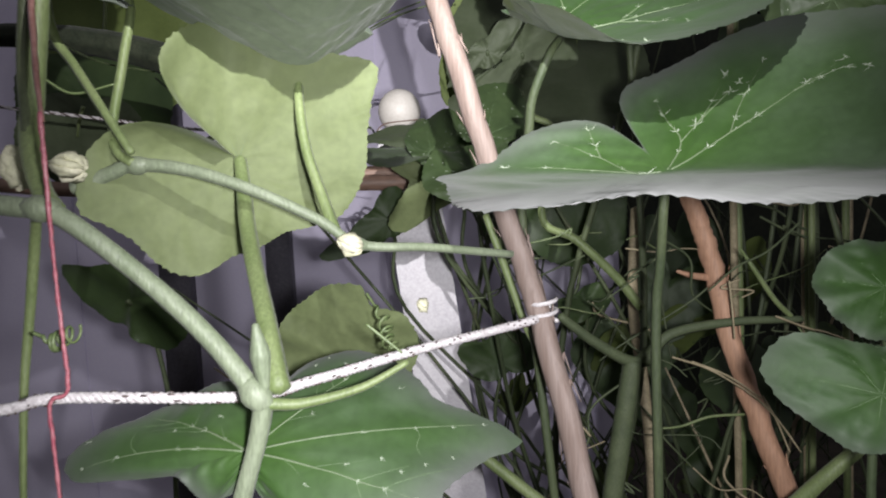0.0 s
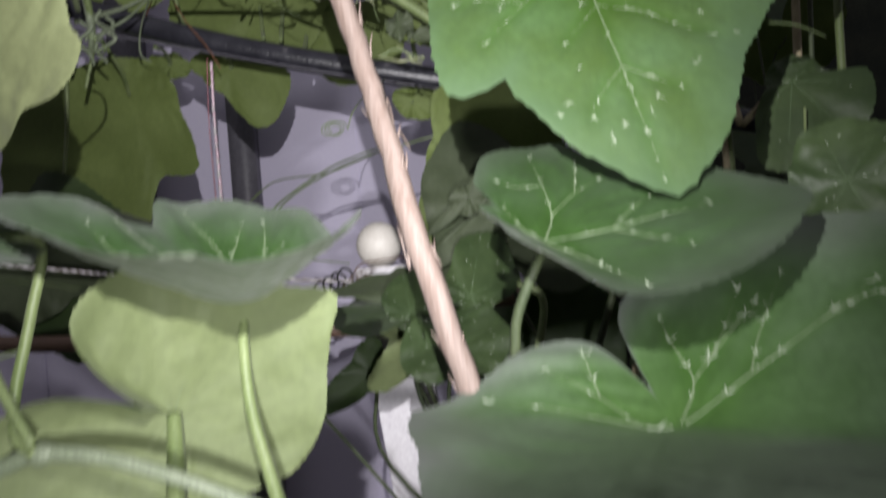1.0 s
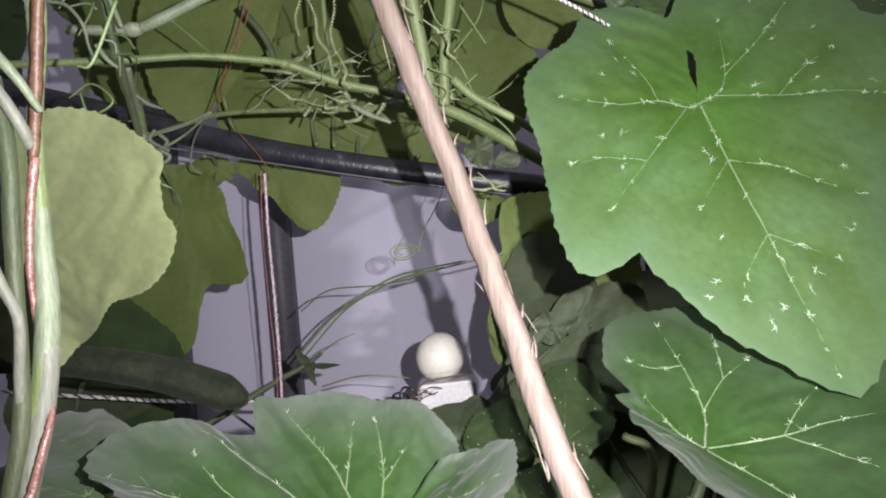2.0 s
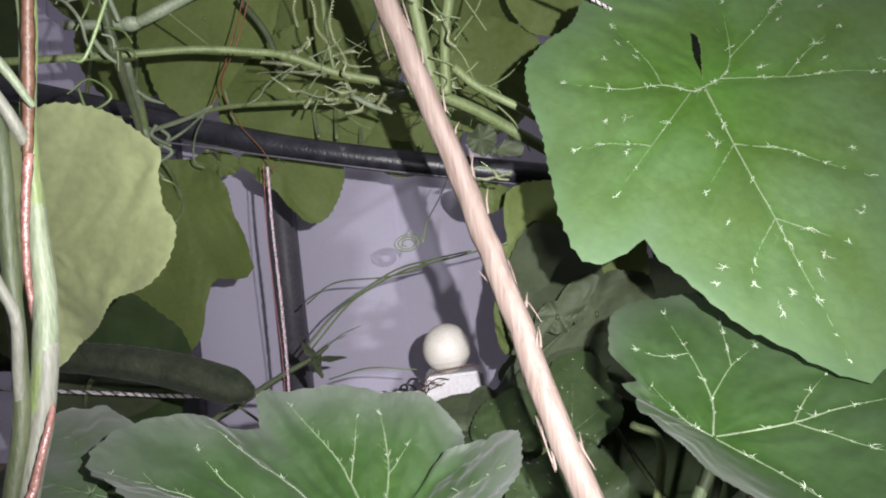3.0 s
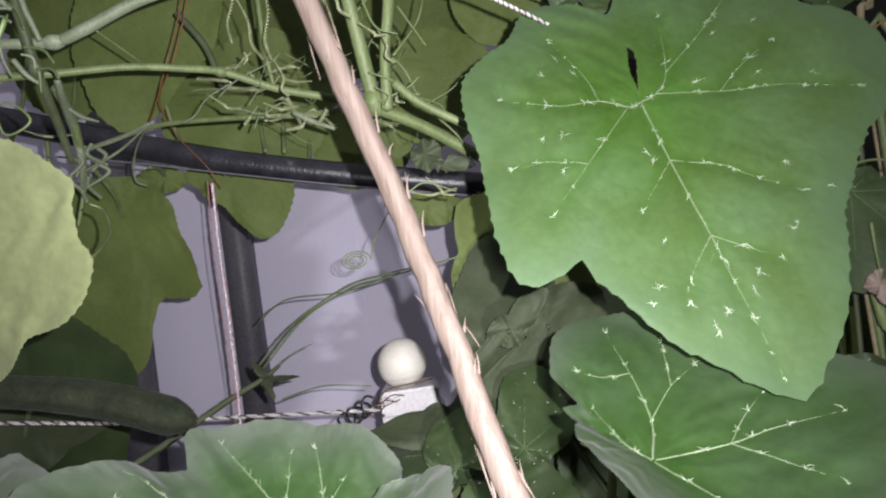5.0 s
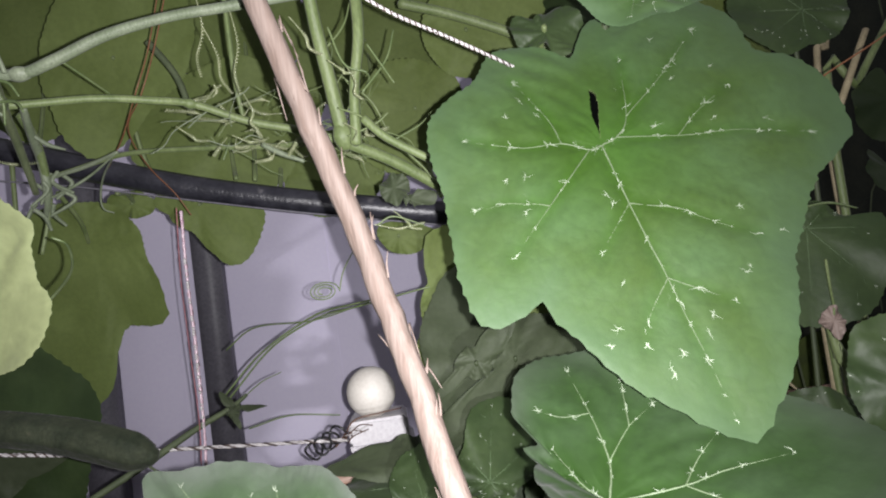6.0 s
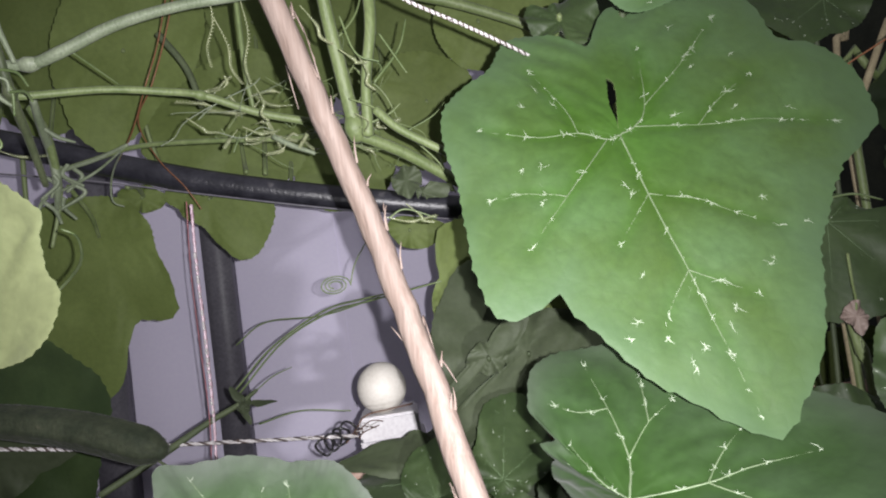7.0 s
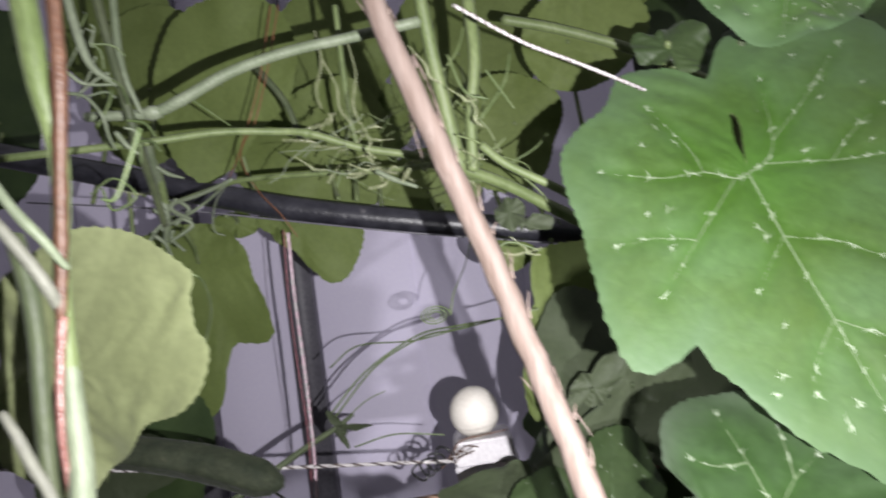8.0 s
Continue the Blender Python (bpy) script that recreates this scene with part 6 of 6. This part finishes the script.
# ---- sprout, bud and gourd ----
vine("thin green shoot climbing before the wall upright", [(-0.444, 1.050, 1.095), (-0.381, 1.080, 1.125), (-0.315, 1.100, 1.159), (-0.271, 1.120, 1.178), (-0.245, 1.120, 1.194)], [0.0045, 0.005, 0.004, 0.0028], STEM_DARK)
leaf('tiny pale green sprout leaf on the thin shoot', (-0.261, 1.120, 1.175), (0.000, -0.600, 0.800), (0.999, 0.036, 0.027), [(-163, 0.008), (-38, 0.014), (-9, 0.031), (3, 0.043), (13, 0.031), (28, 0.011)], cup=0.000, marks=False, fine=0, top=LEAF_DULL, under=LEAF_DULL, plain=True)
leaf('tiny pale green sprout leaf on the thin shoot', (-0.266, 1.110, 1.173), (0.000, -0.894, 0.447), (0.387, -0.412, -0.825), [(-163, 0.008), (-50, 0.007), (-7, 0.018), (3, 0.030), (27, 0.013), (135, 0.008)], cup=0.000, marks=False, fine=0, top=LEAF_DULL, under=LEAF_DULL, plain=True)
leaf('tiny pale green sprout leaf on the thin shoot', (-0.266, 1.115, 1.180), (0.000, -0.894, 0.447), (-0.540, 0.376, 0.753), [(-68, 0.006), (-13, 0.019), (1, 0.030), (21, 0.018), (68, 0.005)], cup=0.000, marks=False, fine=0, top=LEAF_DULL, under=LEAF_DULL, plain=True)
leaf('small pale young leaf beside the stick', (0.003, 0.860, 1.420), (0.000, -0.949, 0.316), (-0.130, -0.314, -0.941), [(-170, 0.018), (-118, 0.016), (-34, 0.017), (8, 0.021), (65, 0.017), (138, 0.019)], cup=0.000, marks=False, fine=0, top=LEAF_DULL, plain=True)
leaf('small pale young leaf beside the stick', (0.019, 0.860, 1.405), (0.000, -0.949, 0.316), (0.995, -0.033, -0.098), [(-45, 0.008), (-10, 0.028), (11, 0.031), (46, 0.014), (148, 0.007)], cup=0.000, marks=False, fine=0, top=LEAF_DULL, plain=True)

gp = spline([(-0.577, 0.840, 1.243), (-0.504, 0.840, 1.238), (-0.431, 0.840, 1.226), (-0.360, 0.840, 1.207), (-0.304, 0.840, 1.184), (-0.282, 0.840, 1.174)], 40)
gourd = thing("green_gourd", gp[20], "long green gourd coloured dark for shade, hanging among the leaves", "gourd")
v, f = sweep(gp, [0.013, 0.0150, 0.0165, 0.0180, 0.0195, 0.0195, 0.0125], 28, 0.05, 7, 0.03)
part("body", v, f, GOURD, gourd)
tube("stalk", [(-0.579, 0.840, 1.237), (-0.636, 0.880, 1.294), (-0.728, 1.000, 1.437), (-0.789, 1.130, 1.665)], [0.006, 0.005, 0.004], STEM, gourd, 20)
tube("tip", [(-0.284, 0.840, 1.175), (-0.277, 0.840, 1.171)], [0.0122, 0.0085], GOURD, gourd, 6, ring=12)
for k, (a, b) in enumerate([((-0.262, 0.440, 1.041), (-0.240, 0.440, 1.036)), ((-0.303, 0.460, 1.056), (-0.295, 0.460, 1.028)), ((-0.077, 0.470, 0.978), (-0.061, 0.470, 0.971)), ((-0.028, 0.600, 0.910), (-0.020, 0.600, 0.904))]):
    a, b = Vector(a), Vector(b)
    th = thing("withered_flower", a, "withered pale flower bud on the vine", "flower", "withered buds")
    rnd = random.Random(k)
    for j in range(7):
        w = j * 0.9 + rnd.uniform(-0.3, 0.3)
        o = Vector((0, math.cos(w), math.sin(w))) * (b - a).length * 0.28
        v, f = sweep(spline([a, a.lerp(b, 0.4) + o, a.lerp(b, 0.8) + o * 0.8, b + o * rnd.uniform(-0.2, 0.9)], 9), [0.0015, 0.0036, 0.0042, 0.0008], 9, 0.35, 3, 0.8, j)
        part("petal", v, f, PETAL, th)

# ---- dark growth behind, to the side ----
rnd = random.Random(11)
for k in range(24):
    x, y = rnd.uniform(0.15, 1.1), rnd.uniform(0.85, 1.5)
    h = rnd.uniform(0.7, 1.5)
    lean = rnd.uniform(-0.6, 0.6)
    pts = [(x, y, 0.0), (x + lean * 0.1 + rnd.uniform(-0.08, 0.08), y, h * 0.4), (x + lean * 0.7, y + rnd.uniform(-0.1, 0.1), h * 0.8), (x + lean * 1.1, y, h)]
    th = thing("dry_stalk", pts[0], "thin dry grass stalk in the dim growth", "stalk", "stalks behind the sticks")
    tube("stalk", pts, [0.004, 0.003, 0.0015], rnd.choice((STRAW, STEM_DIM, STEM_DIM, STEM_DARK)), th, 16, ring=6)
for k in range(60):
    x, y, z = rnd.uniform(0.1, 1.5), rnd.uniform(1.1, 1.7), rnd.uniform(0.35, 2.0)
    if x < 0.35 and z > 1.1:
        x += 0.4
    s = rnd.uniform(0.07, 0.13)
    lob = [(-178, 0.25 * s), (-150, 0.9 * s), (-115, 0.85 * s), (-85, 1.0 * s), (-60, 0.88 * s), (-35, 1.02 * s), (0, 1.15 * s), (35, 1.02 * s), (60, 0.88 * s), (85, 1.0 * s), (115, 0.85 * s), (150, 0.9 * s)]
    lob = [(a, r * rnd.uniform(0.9, 1.1)) for a, r in lob]
    n = Vector((rnd.uniform(-0.6, 0.3), -1 * rnd.choice((1, 1, 1, -0.7)), rnd.uniform(0.0, 0.8))).normalized()
    tipd = Vector((rnd.uniform(-0.5, 0.5), 0, -1))
    tipd = (tipd - n * tipd.dot(n)).normalized()
    leaf("dark pumpkin leaf deep in the dim growth", (x, y, z), n, tipd, lob, fine=0, marks=False, top=LEAF_DARK, under=LEAF_FAR, group="dim leaves behind", stem=[(x + rnd.uniform(-0.05, 0.05), y + 0.05, z - 0.12), (x + rnd.uniform(-0.25, 0.25), y + 0.1, z * 0.4), (x + rnd.uniform(-0.3, 0.3), y + 0.1, 0.0)], stem_r=0.0022, stem_mat=STEM_DIM)

for k, pts in enumerate([[(0.594, 0.950, 1.404), (0.646, 0.950, 1.499), (0.707, 0.950, 1.579), (0.784, 0.950, 1.684)], [(0.708, 1.050, 1.679), (0.688, 1.050, 1.592), (0.661, 1.050, 1.421)], [(0.461, 0.850, 1.278), (0.470, 0.850, 1.212), (0.476, 0.850, 1.154), (0.481, 0.850, 1.071)], [(0.505, 0.900, 1.359), (0.560, 0.900, 1.436), (0.629, 0.900, 1.553)], [(0.494, 0.900, 1.273), (0.500, 0.900, 1.202), (0.504, 0.900, 1.146)], [(0.403, 0.900, 1.237), (0.427, 0.900, 1.271), (0.459, 0.900, 1.302)], [(0.378, 0.900, 1.308), (0.401, 0.900, 1.266), (0.408, 0.900, 1.214)]]):
    low = Vector(min(pts, key=lambda q: q[2]))
    foot = (low.x + 0.02, low.y + 0.05, 0.0)
    pts = pts + [foot] if Vector(pts[-1]) == low else [foot] + pts
    vine("pale dry stalk leaning beside the large leaf", pts, [0.0055, 0.005, 0.004], (STEM, STRAW)[k % 2], n=20)
red_d = thing("red_string", (0.476, 0.750, 1.475), "thin orange-red string strained from the large leaf", "string")
tube("strand", [(0.373, 0.720, 1.420), (0.422, 0.720, 1.448), (0.495, 0.720, 1.482), (0.651, 0.720, 1.559)], [0.0009, 0.0009], RUST, red_d, 20, ring=5)

# fine dead tendrils and roots hanging in the dim growth between the sticks
rnd = random.Random(37)
for k in range(46):
    a = Vector((rnd.uniform(0.12, 0.48), rnd.uniform(0.70, 0.92), rnd.uniform(0.62, 1.0)))
    d = Vector((rnd.uniform(-0.14, 0.14), rnd.uniform(-0.03, 0.03), rnd.uniform(-0.13, 0.05)))
    m = Vector((rnd.uniform(-0.025, 0.025), 0, rnd.uniform(-0.015, 0.015)))
    tendril("thin dead tendril in the dim growth", [a, a + d * 0.35 + m, a + d * 0.7 - m * 0.6, a + d], rnd.uniform(0.0007, 0.0019), mat=rnd.choice((STRAW, STEM_DARK, STEM_DIM, STEM)))
